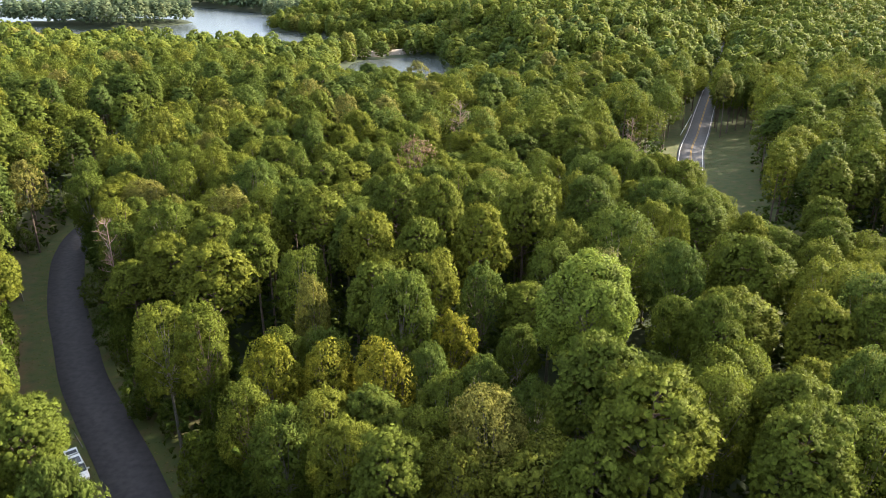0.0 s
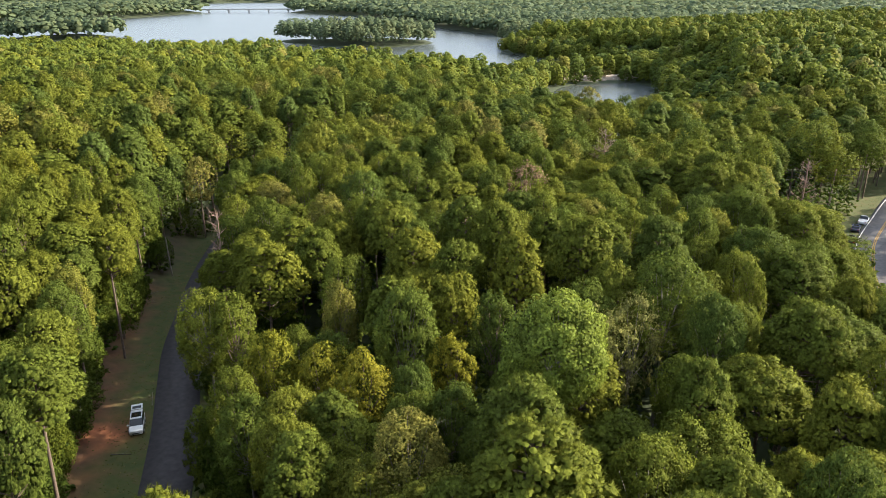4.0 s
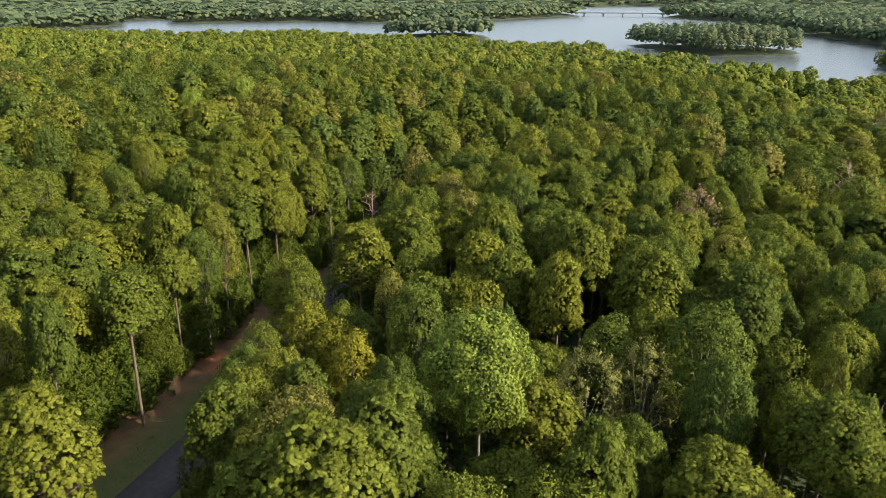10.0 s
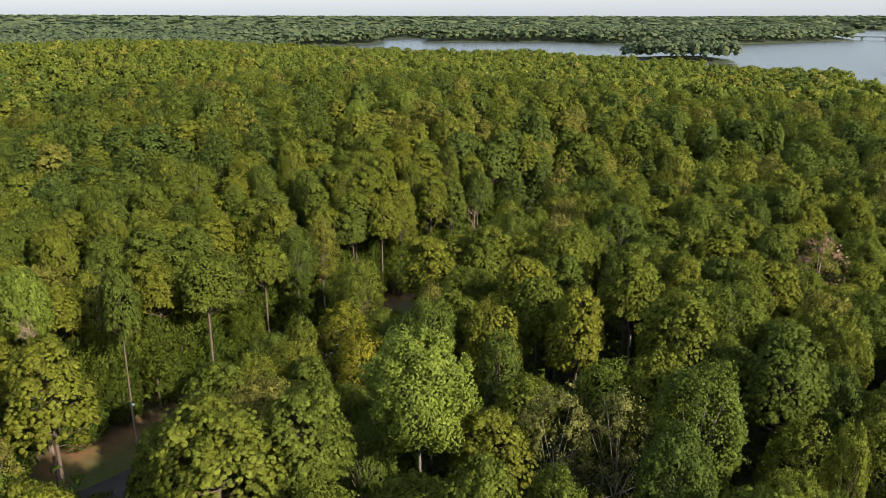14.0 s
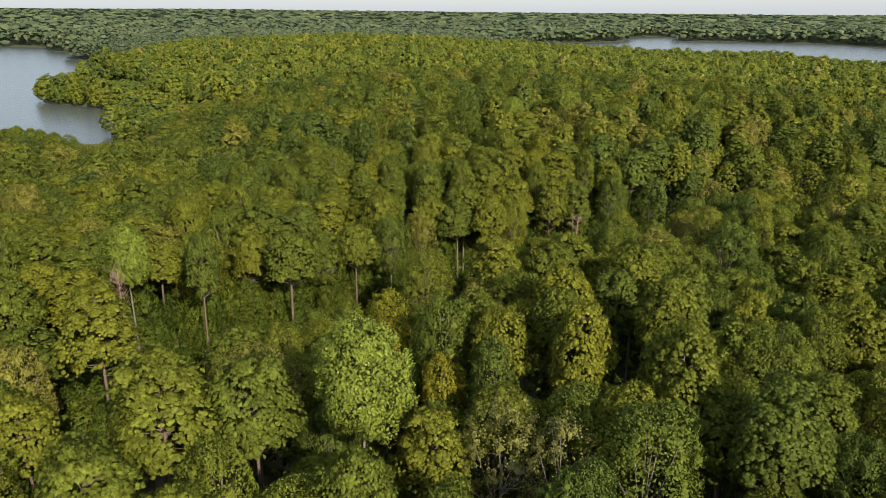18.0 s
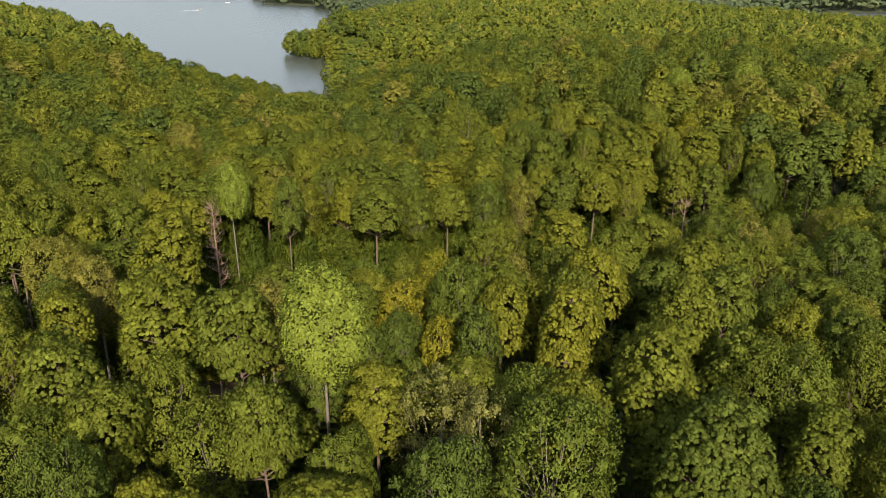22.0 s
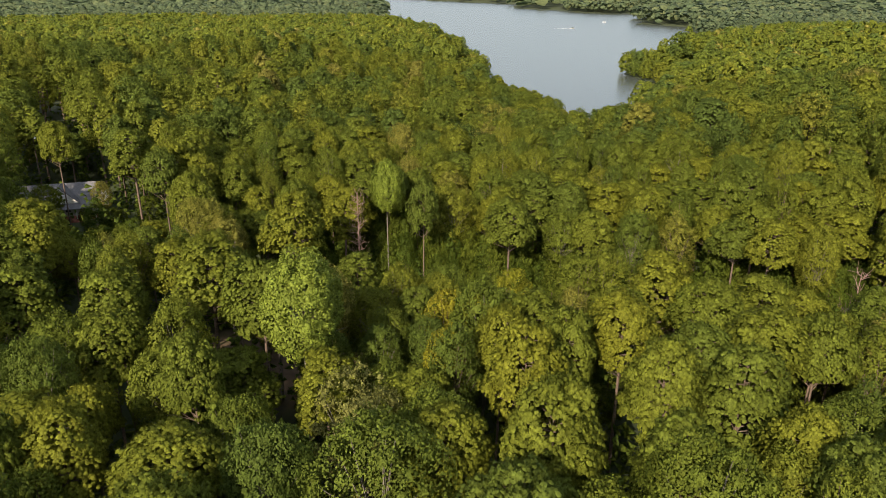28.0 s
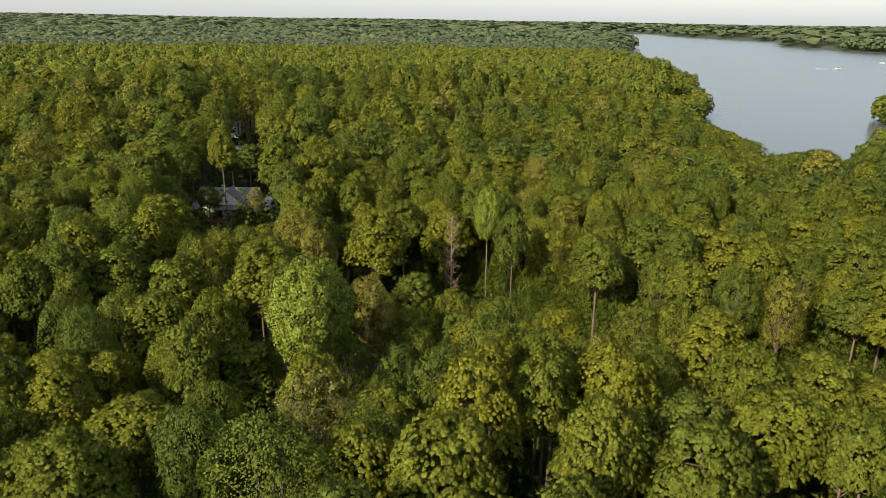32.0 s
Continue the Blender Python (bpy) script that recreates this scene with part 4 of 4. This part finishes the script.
m_white = plain("white_paint", (0.72, 0.72, 0.70), 0.35, 0, 0.5)
m_blue = plain("dark_blue_paint", (0.03, 0.04, 0.09), 0.35, 0, 0.6)
m_black = plain("black_paint", (0.025, 0.026, 0.03), 0.35, 0, 0.6)
m_glass = plain("dark_glass", (0.015, 0.018, 0.02), 0.06)
m_tyre = plain("tyre_rubber", (0.02, 0.02, 0.02), 0.9)
m_rim = plain("alloy", (0.5, 0.5, 0.52), 0.35, 0.9)
m_lamp = plain("lamp_glass", (0.75, 0.75, 0.72), 0.15)
m_red = plain("red_lens", (0.35, 0.02, 0.02), 0.25)
m_trim = plain("dark_trim", (0.03, 0.03, 0.032), 0.6)
m_wood = rough_mat("weathered_wood", [(0.3, (0.16, 0.13, 0.10)), (0.7, (0.30, 0.26, 0.21))], 8.0)
m_steel = plain("galvanised_steel", (0.45, 0.46, 0.46), 0.5, 0.7)
m_concrete = rough_mat("concrete", [(0.3, (0.30, 0.29, 0.27)), (0.7, (0.48, 0.47, 0.44))], 1.5)
m_gravel = rough_mat("pale_gravel", [(0.3, (0.15, 0.12, 0.085)), (0.7, (0.30, 0.25, 0.19))], 2.5, 0.95, 0.6)
m_shingle = rough_mat("grey_shingles", [(0.3, (0.08, 0.08, 0.085)), (0.7, (0.16, 0.16, 0.17))], 5.0)
m_siding = rough_mat("white_siding", [(0.3, (0.58, 0.57, 0.54)), (0.7, (0.75, 0.74, 0.71))], 2.0, 0.7, 0.1)
m_brick = rough_mat("red_brick", [(0.3, (0.20, 0.07, 0.045)), (0.7, (0.33, 0.13, 0.085))], 8.0)
m_redroof = rough_mat("dark_red_roof", [(0.3, (0.085, 0.03, 0.03)), (0.7, (0.15, 0.055, 0.05))], 4.0)
m_foam = plain("wake_foam", (0.75, 0.77, 0.78), 0.8)


# ---- vehicles ----
def loft(bm, stations):
    """Closed skin through rings of equal length."""
    rings = [[bm.verts.new(p) for p in ring] for ring in stations]
    k = len(rings[0])
    for a, c in zip(rings[:-1], rings[1:]):
        for i in range(k):
            bm.faces.new((a[i], a[(i + 1) % k], c[(i + 1) % k], c[i]))
    bm.faces.new(list(reversed(rings[0])))
    bm.faces.new(rings[-1])
    bmesh.ops.recalc_face_normals(bm, faces=bm.faces)


def car(name, label, paint, x, y, heading, L=4.6, W=1.86, H=1.66, tailgate=False, pickup=False):
    root = new(name)
    root.matrix_basis = pose(x, y, ground_z(x, y), 0, 0, heading)
    tagged(root, label, "car")
    h = W / 2
    bm = bmesh.new()
    prof = [(-L / 2, 0.45, 0.85, 0.88), (-L / 2 + 0.12, 0.3, 1.0, 0.96), (-L * 0.2, 0.24, 1.02, 1.0), (L * 0.2, 0.24, 1.0, 1.0), (L * 0.36, 0.24, 0.94, 0.98), (L / 2 - 0.1, 0.3, 0.8, 0.88), (L / 2, 0.42, 0.66, 0.78)]
    loft(bm, [[(px, -h * w * 0.94, z0), (px, -h * w, z0 + 0.2), (px, -h * w, z1 - 0.12), (px, -h * w * 0.86, z1), (px, h * w * 0.86, z1), (px, h * w, z1 - 0.12), (px, h * w, z0 + 0.2), (px, h * w * 0.94, z0)] for px, z0, z1, w in prof])
    bmesh.ops.bevel(bm, geom=list(bm.edges), offset=0.03, segments=1, affect="EDGES")
    part("body", bm, paint, root)
    x0, x1 = (-L * 0.06, L * 0.22) if pickup else (-L / 2 + 0.15, L * 0.22)
    bm = bmesh.new()
    loft(bm, [[(px, -h * w, 0.97), (px + d, -h * w * 0.84, z), (px + d, h * w * 0.84, z), (px, h * w, 0.97)] for px, d, z, w in ((x0, 0.0, 1.0, 0.9), (x0 + 0.22, 0.12, H - 0.1, 0.93), (0.0, 0, H - 0.04, 0.94), (x1 - 0.75, 0, H - 0.1, 0.93), (x1 + 0.1, -0.02, 1.0, 0.9))])
    cabin = part("cabin_glass", bm, m_glass, root, "dark tinted windows")
    bm = bmesh.new()
    for sy in (-1, 1):
        box(bm, x0 + 0.3, x1 - 0.72, sy * h * 0.74 - 0.06, sy * h * 0.74 + 0.06, H - 0.075, H - 0.01)
    box(bm, x0 + 0.28, x0 + 0.75, -h * 0.72, h * 0.72, H - 0.085, H - 0.02)
    box(bm, x1 - 1.05, x1 - 0.72, -h * 0.72, h * 0.72, H - 0.11, H - 0.03)
    part("roof", bm, paint, root, "roof rails and roof round a glass panel")
    bm = bmesh.new()
    box(bm, L / 2 - 0.06, L / 2 + 0.02, -h * 0.5, h * 0.5, 0.46, 0.6)
    part("grille", bm, m_trim, root)
    for sy in (-1, 1):
        bm = bmesh.new()
        box(bm, L / 2 - 0.16, L / 2 - 0.02, sy * h * 0.66 - 0.2, sy * h * 0.66 + 0.2, 0.62, 0.76)
        part("headlight", bm, m_lamp, root)
        bm = bmesh.new()
        box(bm, -L / 2 - 0.02, -L / 2 + 0.1, sy * h * 0.74 - 0.12, sy * h * 0.74 + 0.12, 0.72, 0.9)
        part("tail_light", bm, m_red, root)
        bm = bmesh.new()
        box(bm, L * 0.17, L * 0.17 + 0.12, sy * (h + 0.1) - 0.11, sy * (h + 0.1) + 0.11, 0.98, 1.12)
        part("mirror", bm, paint, root)
        for wx in (-L * 0.3, L * 0.31):
            bm = bmesh.new()
            bmesh.ops.create_cone(bm, cap_ends=True, segments=18, radius1=0.35, radius2=0.35, depth=0.24, matrix=pose(wx, sy * (h - 0.1), 0.35, 90, 0, 0))
            tyre = part("wheel", bm, m_tyre, root)
            bm = bmesh.new()
            bmesh.ops.create_cone(bm, cap_ends=True, segments=12, radius1=0.22, radius2=0.2, depth=0.26, matrix=pose(wx, sy * (h - 0.1), 0.35, 90, 0, 0))
            part("rim", bm, m_rim, tyre)
    if tailgate:
        bm = bmesh.new()
        box(bm, -0.95, 0.0, -h * 0.78, h * 0.78, -0.05, 0.05, pose(-L / 2 + 0.3, 0, H - 0.02, 0, 14, 0))
        gate = part("tailgate", bm, paint, root, "raised open tailgate")
        bm = bmesh.new()
        box(bm, -0.6, -0.12, -h * 0.62, h * 0.62, 0.055, 0.075, pose(-L / 2 + 0.3, 0, H - 0.02, 0, 14, 0))
        part("rear_window", bm, m_glass, gate)
        bm = bmesh.new()
        box(bm, -L / 2 + 0.02, -L / 2 + 0.5, -h * 0.7, h * 0.7, 0.86, 1.3)
        part("boot", bm, m_trim, root, "dark open boot")
    return root


car("parked_suv", "white compact SUV with its tailgate open, parked on the verge", m_white, -41.5, 65.7, -52, 4.5, 1.82, 1.62, tailgate=True)
car("parked_pickup", "white pickup parked on the grass beside the road", m_white, 65.2, 195.5, 72, 5.4, 1.95, 1.8, pickup=True)
car("parked_car", "dark blue car parked on the grass beside the road", m_blue, 62.4, 188.3, 74, 4.5, 1.8, 1.5)
car("parked_car", "black SUV parked on the grass beside the road", m_black, 59.8, 178.5, 78, 4.7, 1.88, 1.75)


# ---- poles, rail, fallen wood ----
def pole(x, y, h, label, lean=0.0, lamp=False, arm=False):
    root = new("street_lamp" if lamp else "utility_pole")
    root.matrix_basis = pose(x, y, ground_z(x, y) - 0.4, lean, 0, 0)
    tagged(root, label, "lamp post" if lamp else "utility pole")
    np_part("post", mesh_np("post", *tube((0, 0, 0), (0, 0, h + 0.4), 0.15, 0.1, 10), m_wood), root)
    if lamp:
        np_part("bracket", mesh_np("bracket", *tube((0, 0, h + 0.2), (0.9, 0.3, h + 0.4), 0.035, 0.03, 6), m_steel), root)
        bm = bmesh.new()
        bmesh.ops.create_uvsphere(bm, u_segments=10, v_segments=6, radius=0.2, matrix=pose(1.05, 0.35, h + 0.36) @ Matrix.Diagonal((1.5, 1, 0.55, 1)))
        part("lamp_head", bm, m_lamp, root, "pale glass lamp head")
    if arm:
        bm = bmesh.new()
        box(bm, -0.9, 0.9, -0.06, 0.06, h - 0.3, h - 0.16)
        part("crossarm", bm, m_wood, root)
        for ix in (-0.75, 0, 0.75):
            np_part("insulator", mesh_np("insulator", *tube((ix, 0, h - 0.16), (ix, 0, h), 0.05, 0.04, 8), m_lamp), root)


pole(-23.6, 36.2, 7.6, "wooden lamp post with a small lamp beside the lane", lamp=True)
pole(-72.3, 110.5, 8.6, "leaning wooden utility pole on the grassy verge", lean=3.0)
pole(57.5, 197.5, 6.5, "wooden utility pole at the edge of the wood", arm=True)
pole(8.2, -21.0, 3.6, "short wooden post with a crossbar in the yard", arm=True)

rail = new("guardrail")
rail.matrix_basis = pose(80.0, 237.0, 0.0)
tagged(rail, "galvanised steel guardrail along the road", "guardrail")
RAIL = [(0, 0), (5.0, 11.4), (10.0, 22.8), (15.0, 34.4)]
rp = spline(RAIL, 1.9)
gz0 = terrain(rp[:, 0] + 80, rp[:, 1] + 237)
for i in range(0, len(rp), 1):
    np_part("post", mesh_np("post", *tube((*rp[i], gz0[i] - 0.3), (*rp[i], gz0[i] + 0.72), 0.06, 0.06, 6), m_wood), rail)
np_part("beam", mesh_np("beam", *join([tube((*rp[i], gz0[i] + 0.6), (*rp[i + 1], gz0[i + 1] + 0.6), 0.15, 0.15, 8) for i in range(len(rp) - 1)]), m_steel), rail)

for x, y, a, k in ((-39.2, 60.3, 20, 1.3), (-70, 101, 70, 2.0), (-44.5, 72, 130, 1.8), (-68, 98.5, 10, 1.6), (-34, 49, 60, 1.5)):
    log = new("fallen_branch", mesh_np("fallen_branch", *join([tube((-k, 0, 0.07), (k, 0, 0.1), 0.07, 0.04, 6), tube((0, 0, 0.08), (k * 0.5, 0.5, 0.2), 0.035, 0.015, 5)]), m_pale))
    log.matrix_basis = pose(x, y, ground_z(x, y), 0, 0, a)
    tagged(log, "pale broken branch lying on the verge", "branch")

# ---- dam across the inlet ----
dam = new("dam")
dam.matrix_basis = pose(-45, 470, 0)
tagged(dam, "low earth dam with a pale gravel track and stony bank", "dam", kind="structure")
d0, d1 = np.array([-32.0, -17.5]), np.array([34.0, 21.0])
along = unit(d1 - d0)
side = np.array([along[1], -along[0]])
bm = bmesh.new()
rings = []
for i in range(34):
    c = d0 + (d1 - d0) * i / 33
    w = 1 + 0.12 * math.sin(i * 1.7)
    rings.append([(*(c + side * o * w), z + 0.15 * math.sin(i * 2.3 + o)) for o, z in ((10, -3.2), (7.5, -0.6), (4.0, 2.2), (-3.0, 2.2), (-6.5, -0.6), (-9, -3.2))])
loft(bm, rings)
part("bank", bm, m_gravel, dam)
for i in range(70):
    q, o = rng.uniform(0, 1), rng.uniform(5.5, 9.0)
    c = d0 + (d1 - d0) * q + side * o
    bm = bmesh.new()
    bmesh.ops.create_icosphere(bm, subdivisions=1, radius=rng.uniform(0.35, 0.8), matrix=pose(c[0], c[1], 2.2 - (o - 4) * 0.8, rng.uniform(0, 90), 0, rng.uniform(0, 360)) @ Matrix.Diagonal((1.3, 1, 0.7, 1)))
    part("stone", bm, m_concrete, dam)
bush_leaf = foliage("bush_leaves", [(0, (0.06, 0.08, 0.02)), (0.6, (0.11, 0.10, 0.03)), (1, (0.16, 0.12, 0.05))])
kind_of_tree("bush", "bush", "rounded bush growing on the dam", "bush", [broadleaf(401 + i, 3.2, 2.2, 0.1, 12, 60, 0.3) for i in range(3)], bush_leaf, m_bark)
for i in range(17):
    c = d0 + (d1 - d0) * ((i + rng.uniform(0.1, 0.9)) / 17) + side * rng.choice([-4.2, 4.6, 5.4])
    x, y = c[0] - 45, c[1] + 470
    b0 = plant("bush", x, y, None, None, turn=float(rng.uniform(0, 360)))
    b0.matrix_basis = pose(x, y, 1.5, 0, 0, rng.uniform(0, 360)) @ Matrix.Diagonal((*[rng.uniform(0.8, 1.5)] * 2, rng.uniform(0.8, 1.5), 1))

# ---- bridge ----
bridge = new("bridge")
bx, by = np.array([-1172.0, 1598.0]), np.array([-988.0, 1682.0])
bridge.matrix_basis = pose(bx[0], bx[1], WATER_Z, 0, 0, math.degrees(math.atan2(by[1] - bx[1], by[0] - bx[0])))
tagged(bridge, "long low concrete road bridge across the lake", "bridge")
BL = float(np.linalg.norm(by - bx))
bm = bmesh.new()
box(bm, -25, BL + 25, -5, 5, 6.6, 8.0)
part("deck", bm, m_concrete, bridge)
for sy in (-1, 1):
    bm = bmesh.new()
    box(bm, -25, BL + 25, sy * 4.9 - 0.15, sy * 4.9 + 0.15, 8.0, 9.0)
    part("parapet", bm, m_concrete, bridge)
for i in range(5):
    px = BL * (i + 0.02) / 4.05
    bm = bmesh.new()
    box(bm, px - 1.3, px + 1.3, -4, 4, -3, 5.2)
    box(bm, px - 4, px + 4, -4.5, 4.5, 5.2, 6.6)
    part("pier", bm, m_concrete, bridge)


# ---- boats ----
def boat(x, y, heading, L, label, wake):
    root = new("motor_boat")
    root.matrix_basis = pose(x, y, WATER_Z, 0, 0, heading)
    tagged(root, label, "boat")
    bm = bmesh.new()
    loft(bm, [[(px * L, -w * L, 0.9 + 0.4 * max(px, 0)), (px * L, -w * 0.7 * L, -0.2), (px * L, w * 0.7 * L, -0.2), (px * L, w * L, 0.9 + 0.4 * max(px, 0))] for px, w in ((-0.5, 0.16), (-0.1, 0.18), (0.25, 0.14), (0.5, 0.01))])
    part("hull", bm, m_white, root)
    bm = bmesh.new()
    box(bm, -0.1 * L, 0.12 * L, -0.1 * L, 0.1 * L, 0.9, 1.7)
    part("windscreen", bm, m_glass, root)
    if wake:
        for sy in (-1, 1):
            v = [(-0.4 * L, sy * 0.4, 0.06), (-0.4 * L, sy * 1.4, 0.06), (-wake * 0.5, sy * wake * 0.07 + sy * 1.0, 0.06), (-wake * 0.5, sy * wake * 0.045, 0.06)]
            np_part("wake", mesh_np("wake", v, [(0, 1, 2, 3)], m_foam), root, "white churned wake")


boat(-828, -540, 165, 8.0, "small white motor boat trailing a white wake", 60)
boat(-1041, -633, 120, 7.0, "small white boat lying on the lake", 0)


# ---- houses ----
def gable_roof(bm, w, d, z, rise, over=0.5, thick=0.18):
    for sy in (-1, 1):
        vs = [(-w / 2 - over, sy * (d / 2 + over), z - rise * over / (d / 2)), (w / 2 + over, sy * (d / 2 + over), z - rise * over / (d / 2)), (w / 2 + over, 0, z + rise), (-w / 2 - over, 0, z + rise)]
        lo = [bm.verts.new(p) for p in vs]
        hi = [bm.verts.new((p[0], p[1], p[2] + thick)) for p in vs]
        for q in ((lo[0], lo[1], lo[2], lo[3]), (hi[3], hi[2], hi[1], hi[0]), (lo[0], hi[0], hi[1], lo[1]), (lo[1], hi[1], hi[2], lo[2]), (lo[2], hi[2], hi[3], lo[3]), (lo[3], hi[3], hi[0], lo[0])):
            bm.faces.new(q)


def walls(bm, w, d, h, rise):
    pts = [(-w / 2, -d / 2), (w / 2, -d / 2), (w / 2, d / 2), (-w / 2, d / 2)]
    lo = [bm.verts.new((*p, -0.5)) for p in pts]
    hi = [bm.verts.new((*p, h)) for p in pts]
    a, c = bm.verts.new((-w / 2, 0, h + rise - 0.02)), bm.verts.new((w / 2, 0, h + rise - 0.02))
    bm.faces.new((lo[0], lo[1], hi[1], hi[0])), bm.faces.new((lo[2], lo[3], hi[3], hi[2]))
    bm.faces.new((lo[1], lo[2], hi[2], c, hi[1])), bm.faces.new((lo[3], lo[0], hi[0], a, hi[3]))


def house(x, y, z, turn, w, d, h, rise, label, roof, wall, porch=False):
    root = new("house")
    root.matrix_basis = pose(x, y, z, 0, 0, turn)
    tagged(root, label, "house")
    bm = bmesh.new()
    walls(bm, w, d, h, rise)
    part("wall", bm, wall, root)
    bm = bmesh.new()
    gable_roof(bm, w, d, h, rise)
    part("roof", bm, roof, root)
    for i in range(4):
        wx = -w / 2 + w * (i + 0.5) / 4
        if i == 2:
            bm = bmesh.new()
            box(bm, wx - 0.5, wx + 0.5, d / 2 - 0.02, d / 2 + 0.06, 0.2, 2.25)
            part("door", bm, m_trim, root)
            continue
        bm = bmesh.new()
        box(bm, wx - 0.55, wx + 0.55, d / 2, d / 2 + 0.07, 0.9, 2.3)
        win = part("window", bm, m_siding, root)
        bm = bmesh.new()
        for sx in (-0.26, 0.26):
            box(bm, wx + sx - 0.22, wx + sx + 0.22, d / 2 + 0.072, d / 2 + 0.085, 1.0, 2.2)
        part("pane", bm, m_glass, win)
    if porch:
        bm = bmesh.new()
        box(bm, -w / 2 - 0.6, w / 2 + 0.6, d / 2, d / 2 + 2.8, -0.6, 0.2)
        part("porch_deck", bm, m_brick, root, "red-brown brick porch floor")
        bm = bmesh.new()
        box(bm, -w / 2 - 0.9, w / 2 + 0.9, 0, 3.3, 0, 0.15, pose(0, d / 2 - 0.1, h + 0.25, -15, 0, 0))
        part("porch_roof", bm, m_shingle, root)
        for i in range(5):
            bm = bmesh.new()
            box(bm, -0.1, 0.1, -0.1, 0.1, 0.2, h - 0.45, pose(-w / 2 - 0.3 + (w + 0.6) * i / 4, d / 2 + 2.6, 0))
            part("post", bm, m_siding, root, "white porch post")
        for gx, dw, z0, front, up in ((-0.7, 6.2, h + 0.1, d / 2 + 0.9, 3.0), (3.2, 4.0, h - 0.5, d / 2 + 3.2, 1.9)):
            place = pose(gx, front - 2.6, z0, 0, 0, 90)
            bm = bmesh.new()
            walls(bm, 5.2, dw, 0.3, up)
            bmesh.ops.transform(bm, matrix=place, verts=bm.verts)
            front_gable = part("gable", bm, m_siding, root, "white gable over the porch")
            bm = bmesh.new()
            gable_roof(bm, 5.2, dw, 0.3, up, 0.35, 0.14)
            bmesh.ops.transform(bm, matrix=place, verts=bm.verts)
            part("gable_roof", bm, m_shingle, front_gable)


house(9.8, -36.5, 9.4, -23, 13.0, 8.0, 2.9, 3.0, "white house with grey shingle roof and a posted porch", m_shingle, m_siding, porch=True)
house(-1.0, -75.0, 13.4, -25, 8.0, 6.0, 2.7, 2.0, "pale house half hidden by trees", m_siding, m_siding)
house(4.5, -97.0, 18.6, -15, 12.0, 8.0, 3.4, 2.6, "grey-roofed house deep in the woods", m_shingle, m_siding)
house(8.0, -3.0, 7.2, -50, 6.0, 5.0, 2.3, 1.5, "small shed with a dark red roof among the trees", m_redroof, m_brick)

camper = new("travel_trailer")
camper.matrix_basis = pose(1.2, -37.0, ground_z(1.2, -37.0), 0, 0, 62)
tagged(camper, "white rounded travel trailer parked beside the house", "trailer")
bm = bmesh.new()
loft(bm, [[(px, -1.1, z0), (px, -1.15, z1 - 0.3), (px, -0.85, z1), (px, 0.85, z1), (px, 1.15, z1 - 0.3), (px, 1.1, z0)] for px, z0, z1 in ((-2.6, 0.9, 2.2), (-2.2, 0.55, 2.8), (1.8, 0.55, 2.85), (2.4, 0.7, 2.4), (2.7, 0.9, 1.8))])
part("shell", bm, m_white, camper)
for sy in (-1, 1):
    bm = bmesh.new()
    bmesh.ops.create_cone(bm, cap_ends=True, segments=16, radius1=0.35, radius2=0.35, depth=0.22, matrix=pose(-0.2, sy * 0.95, 0.35, 90, 0, 0))
    part("wheel", bm, m_tyre, camper)
    bm = bmesh.new()
    box(bm, -0.9, 0.9, sy * 1.13 - 0.04, sy * 1.13 + 0.04, 1.5, 2.1)
    part("window", bm, m_glass, camper)

# ---- rough grass on the verges ----
gv, gf, k = [], [], 0
g2 = np.random.default_rng(99)
pts = np.concatenate([lr[(lr[:, 1] > 25) & (lr[:, 1] < 140)], mr[(mr[:, 1] > 140) & (mr[:, 1] < 260)]])
pts = pts[g2.integers(0, len(pts), 9000)] + g2.normal(0, 5.5, (9000, 2))
near = np.minimum(seg_dist(pts[:, 0], pts[:, 1], LOCAL_ROAD, False) - 3.1, seg_dist(pts[:, 0], pts[:, 1], MAIN_ROAD, False) - 4.0)
pts = pts[near > 0.1]
zz = terrain(pts[:, 0], pts[:, 1])
m_blade = foliage("grass_blades", [(0, (0.062, 0.082, 0.014)), (0.6, (0.082, 0.088, 0.020)), (1, (0.15, 0.115, 0.05))], joined=True)
c = np.c_[pts, zz + 0.05]
gvert, gface, gn = puffs(g2, c, np.tile([0.0, 0, 1], (len(c), 1)), 0.11)
grass_ob = new("verge_grass", mesh_np("verge_grass", gvert, gface, m_blade, {"tint": np.repeat(g2.uniform(0, 1, len(c)), 7)}, normals=gn))
tagged(grass_ob, "rough green and straw-coloured grass along the road verges", "grass", kind="stuff")
